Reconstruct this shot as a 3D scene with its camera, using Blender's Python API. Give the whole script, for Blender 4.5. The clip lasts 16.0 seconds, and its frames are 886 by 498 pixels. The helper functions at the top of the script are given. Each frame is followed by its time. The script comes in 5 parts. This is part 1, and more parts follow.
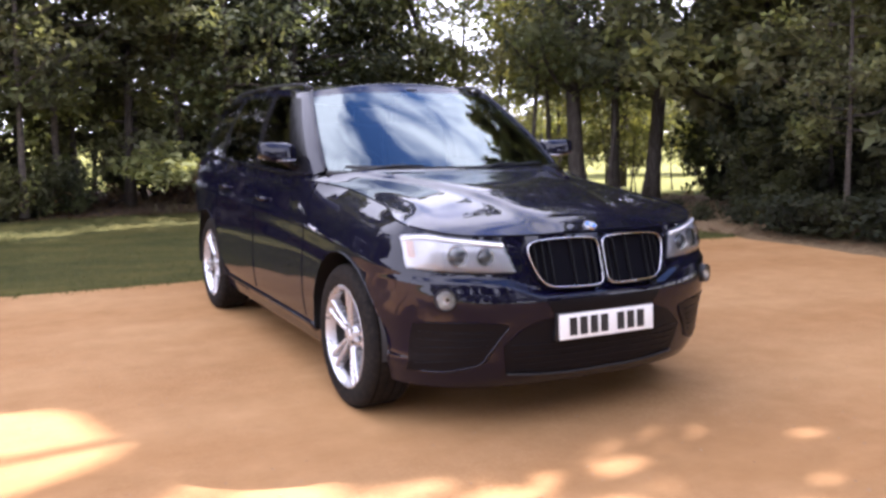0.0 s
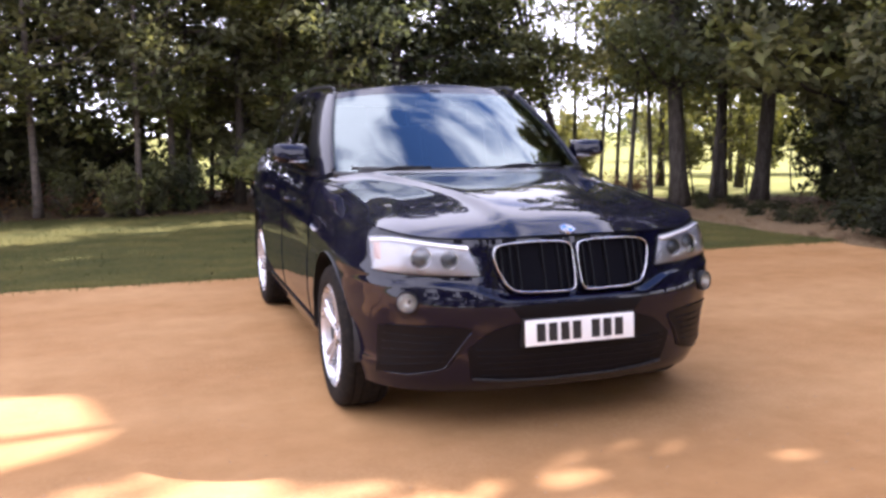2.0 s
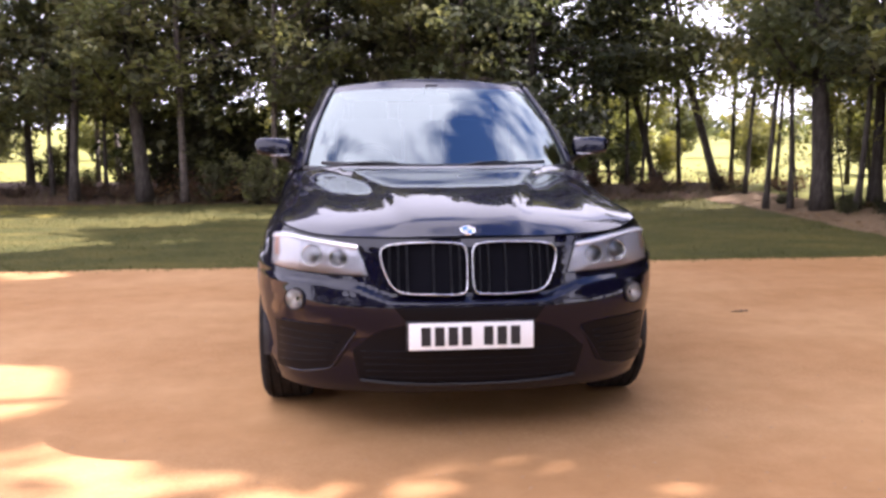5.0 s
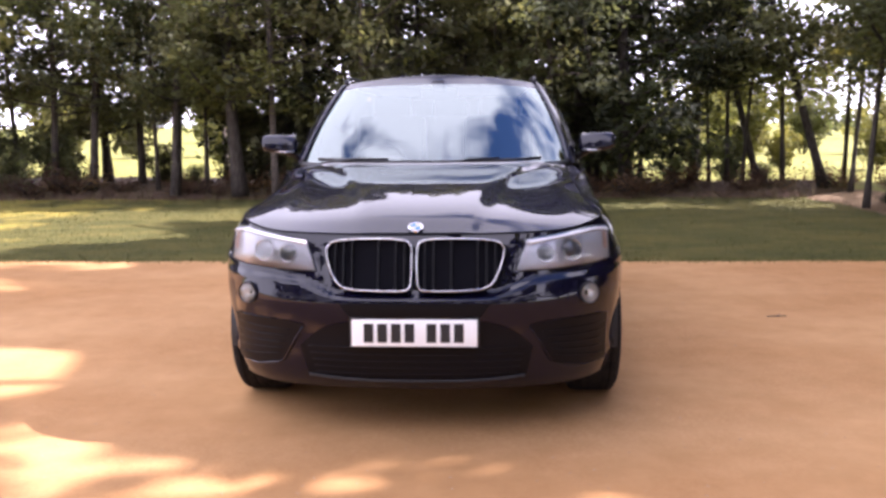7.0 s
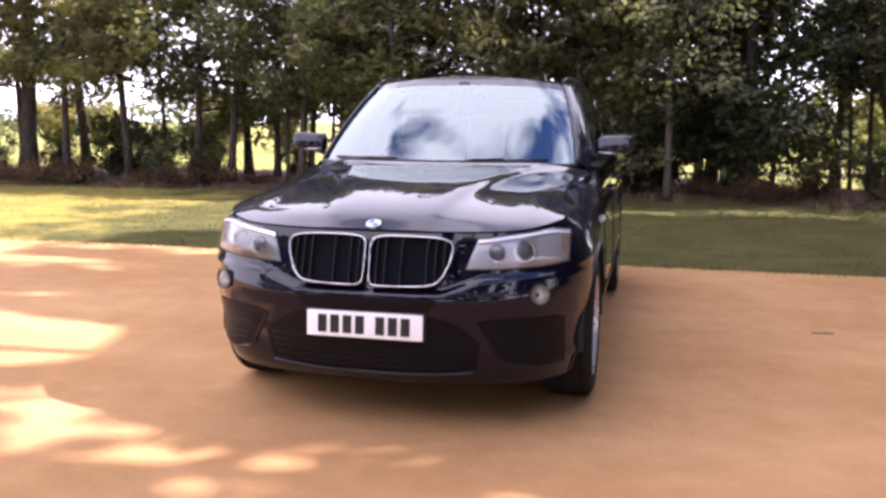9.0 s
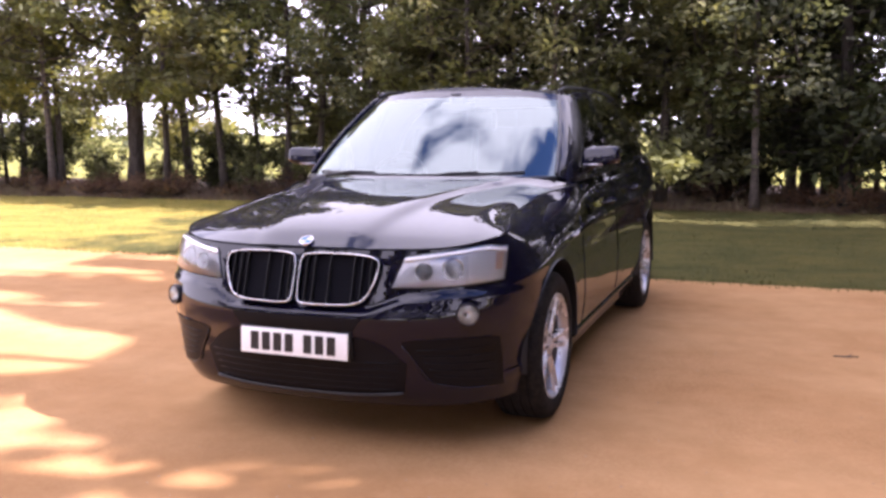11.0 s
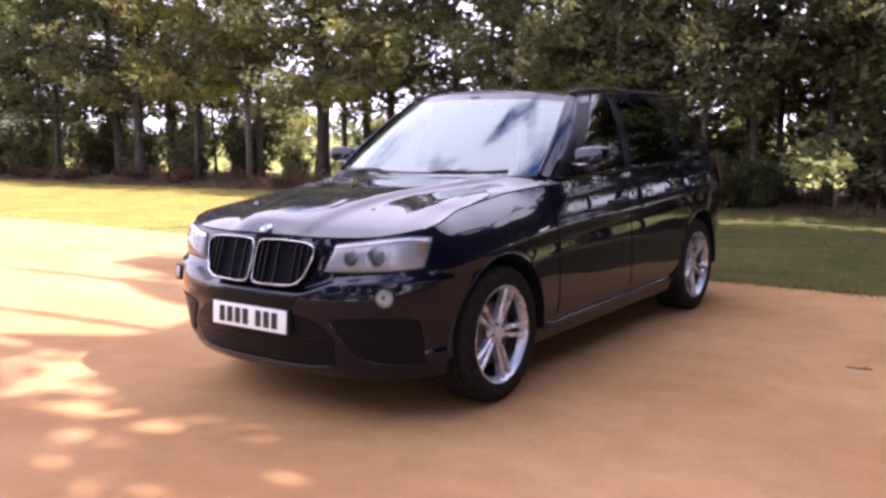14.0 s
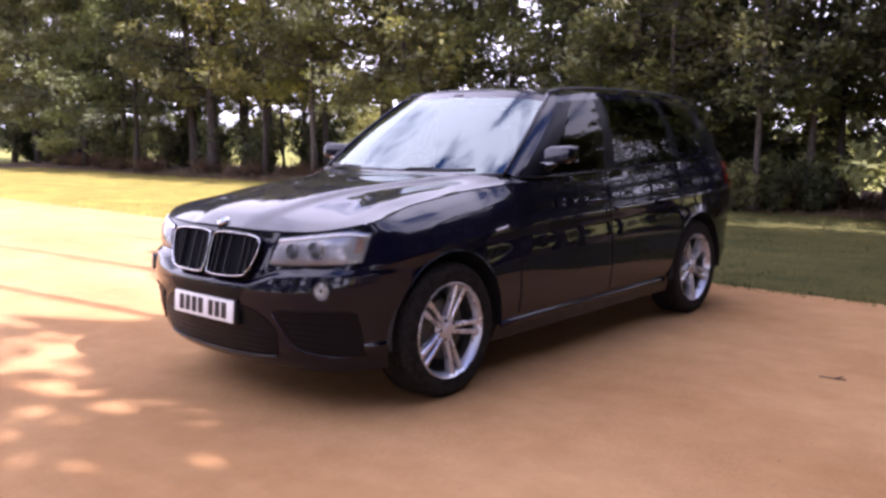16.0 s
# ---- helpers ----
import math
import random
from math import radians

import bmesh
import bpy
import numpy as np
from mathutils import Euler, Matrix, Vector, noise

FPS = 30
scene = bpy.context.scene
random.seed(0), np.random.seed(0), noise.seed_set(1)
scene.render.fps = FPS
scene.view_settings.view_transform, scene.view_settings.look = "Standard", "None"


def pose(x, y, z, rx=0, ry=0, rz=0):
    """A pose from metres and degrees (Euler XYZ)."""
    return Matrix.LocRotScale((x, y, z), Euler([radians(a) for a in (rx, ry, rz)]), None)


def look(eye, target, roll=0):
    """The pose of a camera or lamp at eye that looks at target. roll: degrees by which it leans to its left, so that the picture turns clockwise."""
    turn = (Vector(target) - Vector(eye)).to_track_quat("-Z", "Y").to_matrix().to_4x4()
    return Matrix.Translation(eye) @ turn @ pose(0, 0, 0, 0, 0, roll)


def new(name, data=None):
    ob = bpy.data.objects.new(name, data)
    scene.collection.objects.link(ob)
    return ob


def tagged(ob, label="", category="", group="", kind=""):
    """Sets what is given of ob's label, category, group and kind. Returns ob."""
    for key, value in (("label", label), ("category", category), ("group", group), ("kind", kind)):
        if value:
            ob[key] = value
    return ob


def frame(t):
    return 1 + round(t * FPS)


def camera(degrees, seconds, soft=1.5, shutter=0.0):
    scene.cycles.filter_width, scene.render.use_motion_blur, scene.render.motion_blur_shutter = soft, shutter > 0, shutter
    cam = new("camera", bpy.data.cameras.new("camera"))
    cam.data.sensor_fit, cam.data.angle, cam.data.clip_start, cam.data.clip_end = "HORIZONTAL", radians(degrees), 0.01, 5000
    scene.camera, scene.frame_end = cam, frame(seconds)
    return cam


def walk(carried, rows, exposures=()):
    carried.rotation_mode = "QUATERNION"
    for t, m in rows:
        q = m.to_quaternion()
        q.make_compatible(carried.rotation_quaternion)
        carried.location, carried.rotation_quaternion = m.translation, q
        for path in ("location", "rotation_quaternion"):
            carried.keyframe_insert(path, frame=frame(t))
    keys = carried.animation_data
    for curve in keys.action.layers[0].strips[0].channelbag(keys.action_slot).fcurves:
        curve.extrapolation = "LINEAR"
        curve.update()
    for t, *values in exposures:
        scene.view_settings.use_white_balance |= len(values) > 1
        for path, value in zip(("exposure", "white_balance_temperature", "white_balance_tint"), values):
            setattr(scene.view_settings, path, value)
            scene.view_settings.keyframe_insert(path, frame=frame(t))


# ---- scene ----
cam = camera(54.1, 16.0, soft=3.0)
PATH = [
    (0, (-2.408, -3.042, 1.331), (-1.491, -1.285, 1.066), -0.4),
    (0.5, (-2.219, -3.172, 1.344), (-1.392, -1.371, 1.077), 0.1),
    (1, (-2.08, -3.241, 1.334), (-1.301, -1.417, 1.07), -0.4),
    (1.5, (-1.902, -3.267, 1.33), (-1.193, -1.417, 1.056), -0.7),
    (2, (-1.719, -3.311, 1.337), (-1.094, -1.43, 1.072), -0.7),
    (2.5, (-1.47, -3.415, 1.336), (-0.951, -1.502, 1.072), -0.6),
    (3, (-1.263, -3.434, 1.329), (-0.82, -1.502, 1.062), -0.7),
    (3.5, (-1.053, -3.44, 1.342), (-0.663, -1.494, 1.095), 0.1),
    (4, (-0.85, -3.449, 1.346), (-0.515, -1.496, 1.074), -0.5),
    (6.5, (0.126, -3.545, 1.346), (0.087, -1.566, 1.065), 0.5),
    (7, (0.301, -3.489, 1.341), (0.199, -1.512, 1.056), -0.5),
    (7.5, (0.494, -3.487, 1.365), (0.289, -1.517, 1.09), -0.0),
    (8, (0.715, -3.494, 1.352), (0.431, -1.535, 1.071), -0.8),
    (8.5, (0.948, -3.51, 1.356), (0.581, -1.565, 1.075), -0.0),
    (9, (1.175, -3.467, 1.349), (0.713, -1.543, 1.062), 0.4),
    (11.5, (2.177, -3.086, 1.373), (1.364, -1.277, 1.114), -0.3),
    (12, (2.46, -3.063, 1.373), (1.559, -1.295, 1.12), 0.2),
    (12.5, (2.636, -2.989, 1.373), (1.698, -1.239, 1.132), -0.3),
    (13, (2.828, -2.94, 1.386), (1.811, -1.236, 1.135), -0.9),
    (13.5, (3.036, -2.891, 1.378), (1.919, -1.25, 1.132), -1.7),
    (14, (3.214, -2.825, 1.368), (2.051, -1.219, 1.104), -0.6),
    (14.5, (3.35, -2.731, 1.354), (2.169, -1.137, 1.093), -0.8),
    (15, (3.481, -2.644, 1.369), (2.268, -1.076, 1.106), -0.4),
    (15.5, (3.58, -2.558, 1.366), (2.332, -1.02, 1.088), -0.8),
    (16, (3.783, -2.451, 1.368), (2.47, -0.966, 1.099), 0.0),
]
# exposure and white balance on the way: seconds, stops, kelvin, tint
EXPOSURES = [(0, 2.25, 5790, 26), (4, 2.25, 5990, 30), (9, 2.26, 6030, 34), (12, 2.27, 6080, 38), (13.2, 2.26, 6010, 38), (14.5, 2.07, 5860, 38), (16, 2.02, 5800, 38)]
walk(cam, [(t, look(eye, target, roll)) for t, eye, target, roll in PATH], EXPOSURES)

# ---- world, sun and exposure ----
SUN_AZ, SUN_EL = 83.0, 42.0          # degrees clockwise from +y, and above the horizon
sun_dir = Vector((math.sin(radians(SUN_AZ)) * math.cos(radians(SUN_EL)),
                  math.cos(radians(SUN_AZ)) * math.cos(radians(SUN_EL)), math.sin(radians(SUN_EL))))
sun = new("sun", bpy.data.lights.new("sun", "SUN"))
sun.data.energy, sun.data.angle, sun.data.color = 5.0, radians(0.53), (1.0, 0.95, 0.89)
sun.matrix_world = look(sun_dir * 60, (0, 0, 0))

world = bpy.data.worlds.new("sky")
scene.world = world
world.use_nodes = True
wn, wl = world.node_tree.nodes, world.node_tree.links
wn.clear()
w_out, w_bg = wn.new("ShaderNodeOutputWorld"), wn.new("ShaderNodeBackground")
w_sky = wn.new("ShaderNodeTexSky")
w_sky.sky_type, w_sky.sun_disc = "NISHITA", False
w_sky.sun_elevation, w_sky.sun_rotation = radians(SUN_EL), radians(SUN_AZ)
w_sky.air_density, w_sky.dust_density, w_sky.ozone_density = 1.0, 0.6, 1.4
w_co, w_map = wn.new("ShaderNodeTexCoord"), wn.new("ShaderNodeMapping")
w_map.inputs["Scale"].default_value = (1.0, 1.0, 1.7)
w_map.inputs["Location"].default_value = (0.35, 0.2, 0.1)
w_noise, w_ramp, w_mix = wn.new("ShaderNodeTexNoise"), wn.new("ShaderNodeValToRGB"), wn.new("ShaderNodeMixRGB")
w_noise.inputs["Scale"].default_value, w_noise.inputs["Detail"].default_value = 2.3, 9.0
w_noise.inputs["Roughness"].default_value, w_noise.inputs["Distortion"].default_value = 0.56, 0.35
w_ramp.color_ramp.elements[0].position, w_ramp.color_ramp.elements[1].position = 0.405, 0.53
w_mix.inputs["Color2"].default_value = (15.6, 15.8, 16.3, 1)
wl.new(w_co.outputs["Generated"], w_map.inputs["Vector"])
wl.new(w_map.outputs["Vector"], w_noise.inputs["Vector"])
w_sep, w_drift, w_sum = wn.new("ShaderNodeSeparateXYZ"), wn.new("ShaderNodeMath"), wn.new("ShaderNodeMath")
w_drift.operation, w_sum.operation = "MULTIPLY", "ADD"
w_drift.inputs[1].default_value = -0.03          # the cloud cover thins towards +x
wl.new(w_co.outputs["Generated"], w_sep.inputs[0])
wl.new(w_sep.outputs["X"], w_drift.inputs[0])
wl.new(w_noise.outputs["Fac"], w_sum.inputs[0])
wl.new(w_drift.outputs[0], w_sum.inputs[1])
w_low, w_all = wn.new("ShaderNodeMath"), wn.new("ShaderNodeMath")
w_low.operation, w_all.operation = "MULTIPLY_ADD", "ADD"
w_low.inputs[1].default_value, w_low.inputs[2].default_value = -0.30, 0.22    # and thickens to haze towards the horizon
wl.new(w_sep.outputs["Z"], w_low.inputs[0])
wl.new(w_sum.outputs[0], w_all.inputs[0])
wl.new(w_low.outputs[0], w_all.inputs[1])
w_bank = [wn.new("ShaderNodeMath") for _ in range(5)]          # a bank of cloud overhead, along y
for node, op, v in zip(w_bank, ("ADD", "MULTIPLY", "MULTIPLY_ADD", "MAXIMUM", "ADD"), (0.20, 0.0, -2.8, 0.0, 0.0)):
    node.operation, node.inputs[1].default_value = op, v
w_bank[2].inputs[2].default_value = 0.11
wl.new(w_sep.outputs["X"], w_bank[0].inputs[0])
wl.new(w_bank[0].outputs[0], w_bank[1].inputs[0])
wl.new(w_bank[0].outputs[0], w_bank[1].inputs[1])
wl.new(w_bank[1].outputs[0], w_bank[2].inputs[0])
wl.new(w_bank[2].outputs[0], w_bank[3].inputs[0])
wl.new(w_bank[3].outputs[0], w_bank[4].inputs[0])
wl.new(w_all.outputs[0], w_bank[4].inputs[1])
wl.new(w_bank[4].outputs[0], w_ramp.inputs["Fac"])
wl.new(w_ramp.outputs["Color"], w_mix.inputs["Fac"])
w_blue = wn.new("ShaderNodeMixRGB")
w_blue.blend_type = "MULTIPLY"
w_blue.inputs["Fac"].default_value, w_blue.inputs["Color2"].default_value = 1.0, (0.70, 0.98, 1.36, 1)      # clear washed air
wl.new(w_sky.outputs["Color"], w_blue.inputs["Color1"])
wl.new(w_blue.outputs["Color"], w_mix.inputs["Color1"])
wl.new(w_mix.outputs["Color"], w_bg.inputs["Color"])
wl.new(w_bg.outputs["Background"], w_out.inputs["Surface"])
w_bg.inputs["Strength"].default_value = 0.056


# ---- materials ----
def material(name, rough=0.5, metal=0.0, base=(0.5, 0.5, 0.5), coat=0.0):
    m = bpy.data.materials.new(name)
    m.use_nodes = True
    b = m.node_tree.nodes["Principled BSDF"]
    b.inputs["Base Color"].default_value = (*base, 1)
    b.inputs["Roughness"].default_value = rough
    b.inputs["Metallic"].default_value = metal
    b.inputs["Coat Weight"].default_value = coat
    b.inputs["Coat Roughness"].default_value = 0.03
    return m, m.node_tree.nodes, m.node_tree.links, b


def noise_node(n, l, scale, detail=4.0, rough=0.6, coords=None, stretch=None):
    t = n.new("ShaderNodeTexNoise")
    t.inputs["Scale"].default_value, t.inputs["Detail"].default_value = scale, detail
    t.inputs["Roughness"].default_value = rough
    if coords is not None:
        if stretch:
            mp = n.new("ShaderNodeMapping")
            mp.inputs["Scale"].default_value = stretch
            l.new(coords, mp.inputs["Vector"])
            l.new(mp.outputs["Vector"], t.inputs["Vector"])
        else:
            l.new(coords, t.inputs["Vector"])
    return t


def ramp(n, l, src, stops):
    r = n.new("ShaderNodeValToRGB")
    e = r.color_ramp.elements
    while len(e) < len(stops):
        e.new(0.5)
    for i, (p, c) in enumerate(stops):
        e[i].position, e[i].color = p, (*c, 1)
    l.new(src, r.inputs["Fac"])
    return r


def mixed(n, l, fac, a, b, mode="MIX"):
    x = n.new("ShaderNodeMixRGB")
    x.blend_type = mode
    for key, v in (("Fac", fac), ("Color1", a), ("Color2", b)):
        if isinstance(v, bpy.types.NodeSocket):
            l.new(v, x.inputs[key])
        else:
            x.inputs[key].default_value = v if key == "Fac" else (*v, 1)
    return x.outputs["Color"]


def bumped(n, l, b, src, strength, distance):
    u = n.new("ShaderNodeBump")
    u.inputs["Strength"].default_value, u.inputs["Distance"].default_value = strength, distance
    l.new(src, u.inputs["Height"])
    l.new(u.outputs["Normal"], b.inputs["Normal"])


def two_scale(name, c1, c2, c3, s1, s2, rough=0.9, bump=0.4, dist=0.01, stretch=None):
    """A rough surface that varies at a wide and at a fine scale."""
    m, n, l, b = material(name, rough)
    b.inputs["Specular IOR Level"].default_value = 0.12
    co = n.new("ShaderNodeTexCoord").outputs["Object"]
    wide, fine = noise_node(n, l, s1, 5, 0.6, co, stretch), noise_node(n, l, s2, 6, 0.7, co, stretch)
    base = ramp(n, l, wide.outputs["Fac"], [(0.32, c1), (0.68, c2)]).outputs["Color"]
    speck = ramp(n, l, fine.outputs["Fac"], [(0.42, (0, 0, 0)), (0.62, (1, 1, 1))]).outputs["Color"]
    l.new(mixed(n, l, speck, base, c3), b.inputs["Base Color"])
    bumped(n, l, b, fine.outputs["Fac"], bump, dist)
    return m


def leaf_material(name, dark, light, amber):
    """Foliage: tone drifts over whole sprays of leaves, a little from leaf to leaf, and from tree to tree."""
    m, n, l, b = material(name, 0.8)
    b.inputs["Specular IOR Level"].default_value = 0.12
    isl = n.new("ShaderNodeNewGeometry").outputs["Random Per Island"]
    rnd = n.new("ShaderNodeObjectInfo").outputs["Random"]
    co = n.new("ShaderNodeTexCoord").outputs["Object"]
    spray = ramp(n, l, noise_node(n, l, 1.5, 3, 0.55, co).outputs["Fac"], [(0.36, dark), (0.66, light)]).outputs["Color"]
    leaf = ramp(n, l, isl, [(0.0, (0.78, 0.80, 0.80)), (0.9, (1.12, 1.12, 1.05)), (1.0, (1.2, 1.15, 1.0))]).outputs["Color"]
    tint = ramp(n, l, rnd, [(0.0, (0.74, 0.80, 0.76)), (1.0, (1.22, 1.15, 0.95))]).outputs["Color"]
    c = mixed(n, l, 1.0, mixed(n, l, 1.0, spray, leaf, "MULTIPLY"), tint, "MULTIPLY")
    bough = ramp(n, l, noise_node(n, l, 0.55, 3, 0.5, co).outputs["Fac"], [(0.40, (0.84, 0.82, 0.86)), (0.50, (1.0, 1.0, 0.95)), (0.62, (1.34, 1.38, 0.92))]).outputs["Color"]
    c = mixed(n, l, 1.0, c, bough, "MULTIPLY")
    l.new(c, b.inputs["Base Color"])
    tr = n.new("ShaderNodeBsdfTranslucent")
    l.new(mixed(n, l, 1.0, c, amber, "MULTIPLY"), tr.inputs["Color"])
    mx = n.new("ShaderNodeMixShader")
    mx.inputs[0].default_value = 0.40
    l.new(b.outputs[0], mx.inputs[1])
    l.new(tr.outputs[0], mx.inputs[2])
    l.new(mx.outputs[0], n["Material Output"].inputs["Surface"])
    return m


M_GRAVEL = two_scale("packed_sand", (0.325, 0.174, 0.073), (0.405, 0.232, 0.102), (0.39, 0.224, 0.098), 0.8, 45.0, 0.95, 0.05, 0.004)
_n, _l = M_GRAVEL.node_tree.nodes, M_GRAVEL.node_tree.links
_b = _n["Principled BSDF"]
_co = _n.new("ShaderNodeTexCoord").outputs["Object"]
_src = _b.inputs["Base Color"].links[0].from_socket
_damp = ramp(_n, _l, noise_node(_n, _l, 0.33, 6, 0.62, _co, (1.0, 2.2, 1.0)).outputs["Fac"], [(0.40, (0, 0, 0)), (0.62, (1, 1, 1))]).outputs["Color"]
_mott = ramp(_n, _l, noise_node(_n, _l, 4.5, 5, 0.65, _co).outputs["Fac"], [(0.34, (0.90, 0.89, 0.87)), (0.68, (1.06, 1.06, 1.07))]).outputs["Color"]
_worn = mixed(_n, _l, _damp, _src, mixed(_n, _l, 1.0, _src, (0.83, 0.77, 0.70), "MULTIPLY"))
_l.new(mixed(_n, _l, 1.0, _worn, _mott, "MULTIPLY"), _b.inputs["Base Color"])
M_SOIL = two_scale("leaf_litter_soil", (0.052, 0.034, 0.025), (0.095, 0.062, 0.044), (0.14, 0.094, 0.066), 0.9, 16.0, 1.0, 0.8, 0.04)
M_BANK = two_scale("littered_earth", (0.100, 0.066, 0.037), (0.155, 0.104, 0.058), (0.185, 0.130, 0.074), 0.9, 14.0, 1.0, 0.6, 0.03)
M_LAWN = two_scale("lawn", (0.030, 0.037, 0.011), (0.068, 0.064, 0.017), (0.092, 0.082, 0.024), 0.7, 30.0, 1.0, 0.8, 0.03)
M_FIELD = two_scale("meadow", (0.11, 0.122, 0.022), (0.165, 0.165, 0.036), (0.20, 0.185, 0.052), 0.12, 3.0, 1.0, 0.5, 0.05)
M_BLADE = two_scale("grass_blade", (0.05, 0.062, 0.018), (0.08, 0.087, 0.026), (0.12, 0.112, 0.042), 0.6, 8.0, 0.8, 0.0)


def sun_lightened(m):
    """Paints sunlight into the lawn's colour: brighter and yellower towards its open end, -x."""
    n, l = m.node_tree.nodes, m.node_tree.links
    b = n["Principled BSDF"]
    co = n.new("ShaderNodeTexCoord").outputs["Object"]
    # dry: strength of the painted sunlight, from x and noise
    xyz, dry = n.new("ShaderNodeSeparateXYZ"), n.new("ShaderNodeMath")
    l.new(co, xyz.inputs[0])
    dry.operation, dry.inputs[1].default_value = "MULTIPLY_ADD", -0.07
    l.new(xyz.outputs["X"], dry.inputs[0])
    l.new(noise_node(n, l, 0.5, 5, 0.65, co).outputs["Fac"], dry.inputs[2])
    sunlit_mix = ramp(n, l, dry.outputs[0], [(0.88, (0, 0, 0)), (1.22, (1, 1, 1))]).outputs["Color"]
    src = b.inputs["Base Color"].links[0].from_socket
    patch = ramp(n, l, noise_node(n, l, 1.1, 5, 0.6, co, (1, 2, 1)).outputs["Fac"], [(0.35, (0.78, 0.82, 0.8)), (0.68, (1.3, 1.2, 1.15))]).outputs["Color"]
    tone = mixed(n, l, sunlit_mix, src, mixed(n, l, 1.0, src, (2.8, 2.45, 1.9), "MULTIPLY"))
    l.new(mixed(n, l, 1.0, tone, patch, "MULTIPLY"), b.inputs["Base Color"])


sun_lightened(M_LAWN)
sun_lightened(M_BLADE)
M_DRYGRASS = two_scale("dry_grass", (0.07, 0.058, 0.03), (0.12, 0.095, 0.05), (0.17, 0.14, 0.075), 0.8, 8.0, 0.9, 0.0)
M_STONE = two_scale("loose_stone", (0.18, 0.10, 0.055), (0.30, 0.19, 0.11), (0.34, 0.24, 0.16), 6.0, 60.0, 0.95, 0.0)
M_BARK = two_scale("bark", (0.026, 0.022, 0.019), (0.048, 0.040, 0.034), (0.075, 0.065, 0.055), 1.2, 9.0, 0.95, 0.9, 0.03, (3, 3, 0.7))
M_BIRCH = two_scale("pale_bark", (0.15, 0.13, 0.11), (0.24, 0.21, 0.18), (0.09, 0.075, 0.06), 1.0, 6.0, 0.9, 0.6, 0.02, (2, 2, 4))
M_ASHEN = two_scale("grey_brown_bark", (0.075, 0.062, 0.052), (0.13, 0.108, 0.090), (0.055, 0.046, 0.040), 1.0, 6.0, 0.9, 0.6, 0.02, (2, 2, 3))
M_LEAF = leaf_material("green_leaf", (0.094, 0.098, 0.066), (0.158, 0.164, 0.090), (1.25, 1.22, 0.75))
M_LEAF_B = leaf_material("yellow_green_leaf", (0.108, 0.110, 0.062), (0.190, 0.188, 0.088), (1.35, 1.32, 0.65))
M_LEAF_D = leaf_material("dark_leaf", (0.108, 0.112, 0.080), (0.164, 0.168, 0.106), (1.2, 1.17, 0.8))
# for the undergrowth, shade under the trees is put into this near-black leaf
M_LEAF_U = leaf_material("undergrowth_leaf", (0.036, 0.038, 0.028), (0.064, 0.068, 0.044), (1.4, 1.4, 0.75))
M_DRY = leaf_material("dead_leaf", (0.085, 0.052, 0.040), (0.155, 0.098, 0.072), (1.2, 1.05, 0.9))

# black paint with a blue flake under a clear coat
M_PAINT, _n, _l, _b = material("black_paint", 0.42, 0.0, (0.0026, 0.0024, 0.0105), 1.0)
_b.inputs["Specular IOR Level"].default_value = 0.015
_b.inputs["Coat IOR"].default_value = 1.43
_co = _n.new("ShaderNodeTexCoord").outputs["Object"]
_d = ramp(_n, _l, noise_node(_n, _l, 7.0, 5, 0.65, _co).outputs["Fac"], [(0.45, (0.002,) * 3), (0.8, (0.02,) * 3)])
_l.new(_d.outputs["Color"], _b.inputs["Coat Roughness"])
M_TRIM, *_ = material("black_plastic", 0.5, 0.0, (0.008, 0.008, 0.009))
# near-black colour stands in for shade inside openings and gaps
M_VOID, _n, _l, _b = material("recess_black", 0.75, 0.0, (0.003, 0.003, 0.005))
_b.inputs["Specular IOR Level"].default_value = 0.07
M_INTAKE, _n, _l, _b = material("intake_mesh", 0.4, 0.0, (0.004, 0.004, 0.006))
_b.inputs["Specular IOR Level"].default_value = 0.15
M_SLAT, _n, _l, _b = material("grille_slat", 0.4, 0.0, (0.004, 0.004, 0.005))
_b.inputs["Specular IOR Level"].default_value = 0.22
M_CHROME, *_ = material("chrome", 0.09, 1.0, (0.66, 0.66, 0.68))
M_ALLOY, _n, _l, _b = material("silver_alloy", 0.3, 0.6, (0.50, 0.50, 0.53), 0.4)
_co = _n.new("ShaderNodeTexCoord").outputs["Object"]
_d = ramp(_n, _l, noise_node(_n, _l, 9.0, 4, 0.6, _co).outputs["Fac"], [(0.4, (0.22,) * 3), (0.75, (0.42,) * 3)])
_l.new(_d.outputs["Color"], _b.inputs["Roughness"])
M_TYRE = two_scale("tyre_rubber", (0.006, 0.0056, 0.006), (0.012, 0.0105, 0.010), (0.022, 0.018, 0.015), 3.0, 40.0, 0.85, 0.3, 0.003)
M_PLATE, *_ = material("white_plate", 0.35, 0.0, (0.82, 0.82, 0.80))
M_INK, *_ = material("black_ink", 0.4, 0.0, (0.01, 0.01, 0.012))
M_CABIN, *_ = material("cabin_trim", 0.7, 0.0, (0.018, 0.018, 0.02))
M_SEAT, *_ = material("black_leather", 0.5, 0.0, (0.014, 0.014, 0.015))
M_REFLECT, *_ = material("lamp_reflector", 0.2, 0.9, (0.5, 0.5, 0.52))
M_FOG, *_ = material("fog_reflector", 0.24, 0.6, (0.56, 0.56, 0.55))
M_HOUSING, *_ = material("lamp_housing", 0.28, 0.4, (0.46, 0.46, 0.49))
M_AMBER, *_ = material("amber_reflector", 0.35, 0.0, (0.62, 0.43, 0.34))
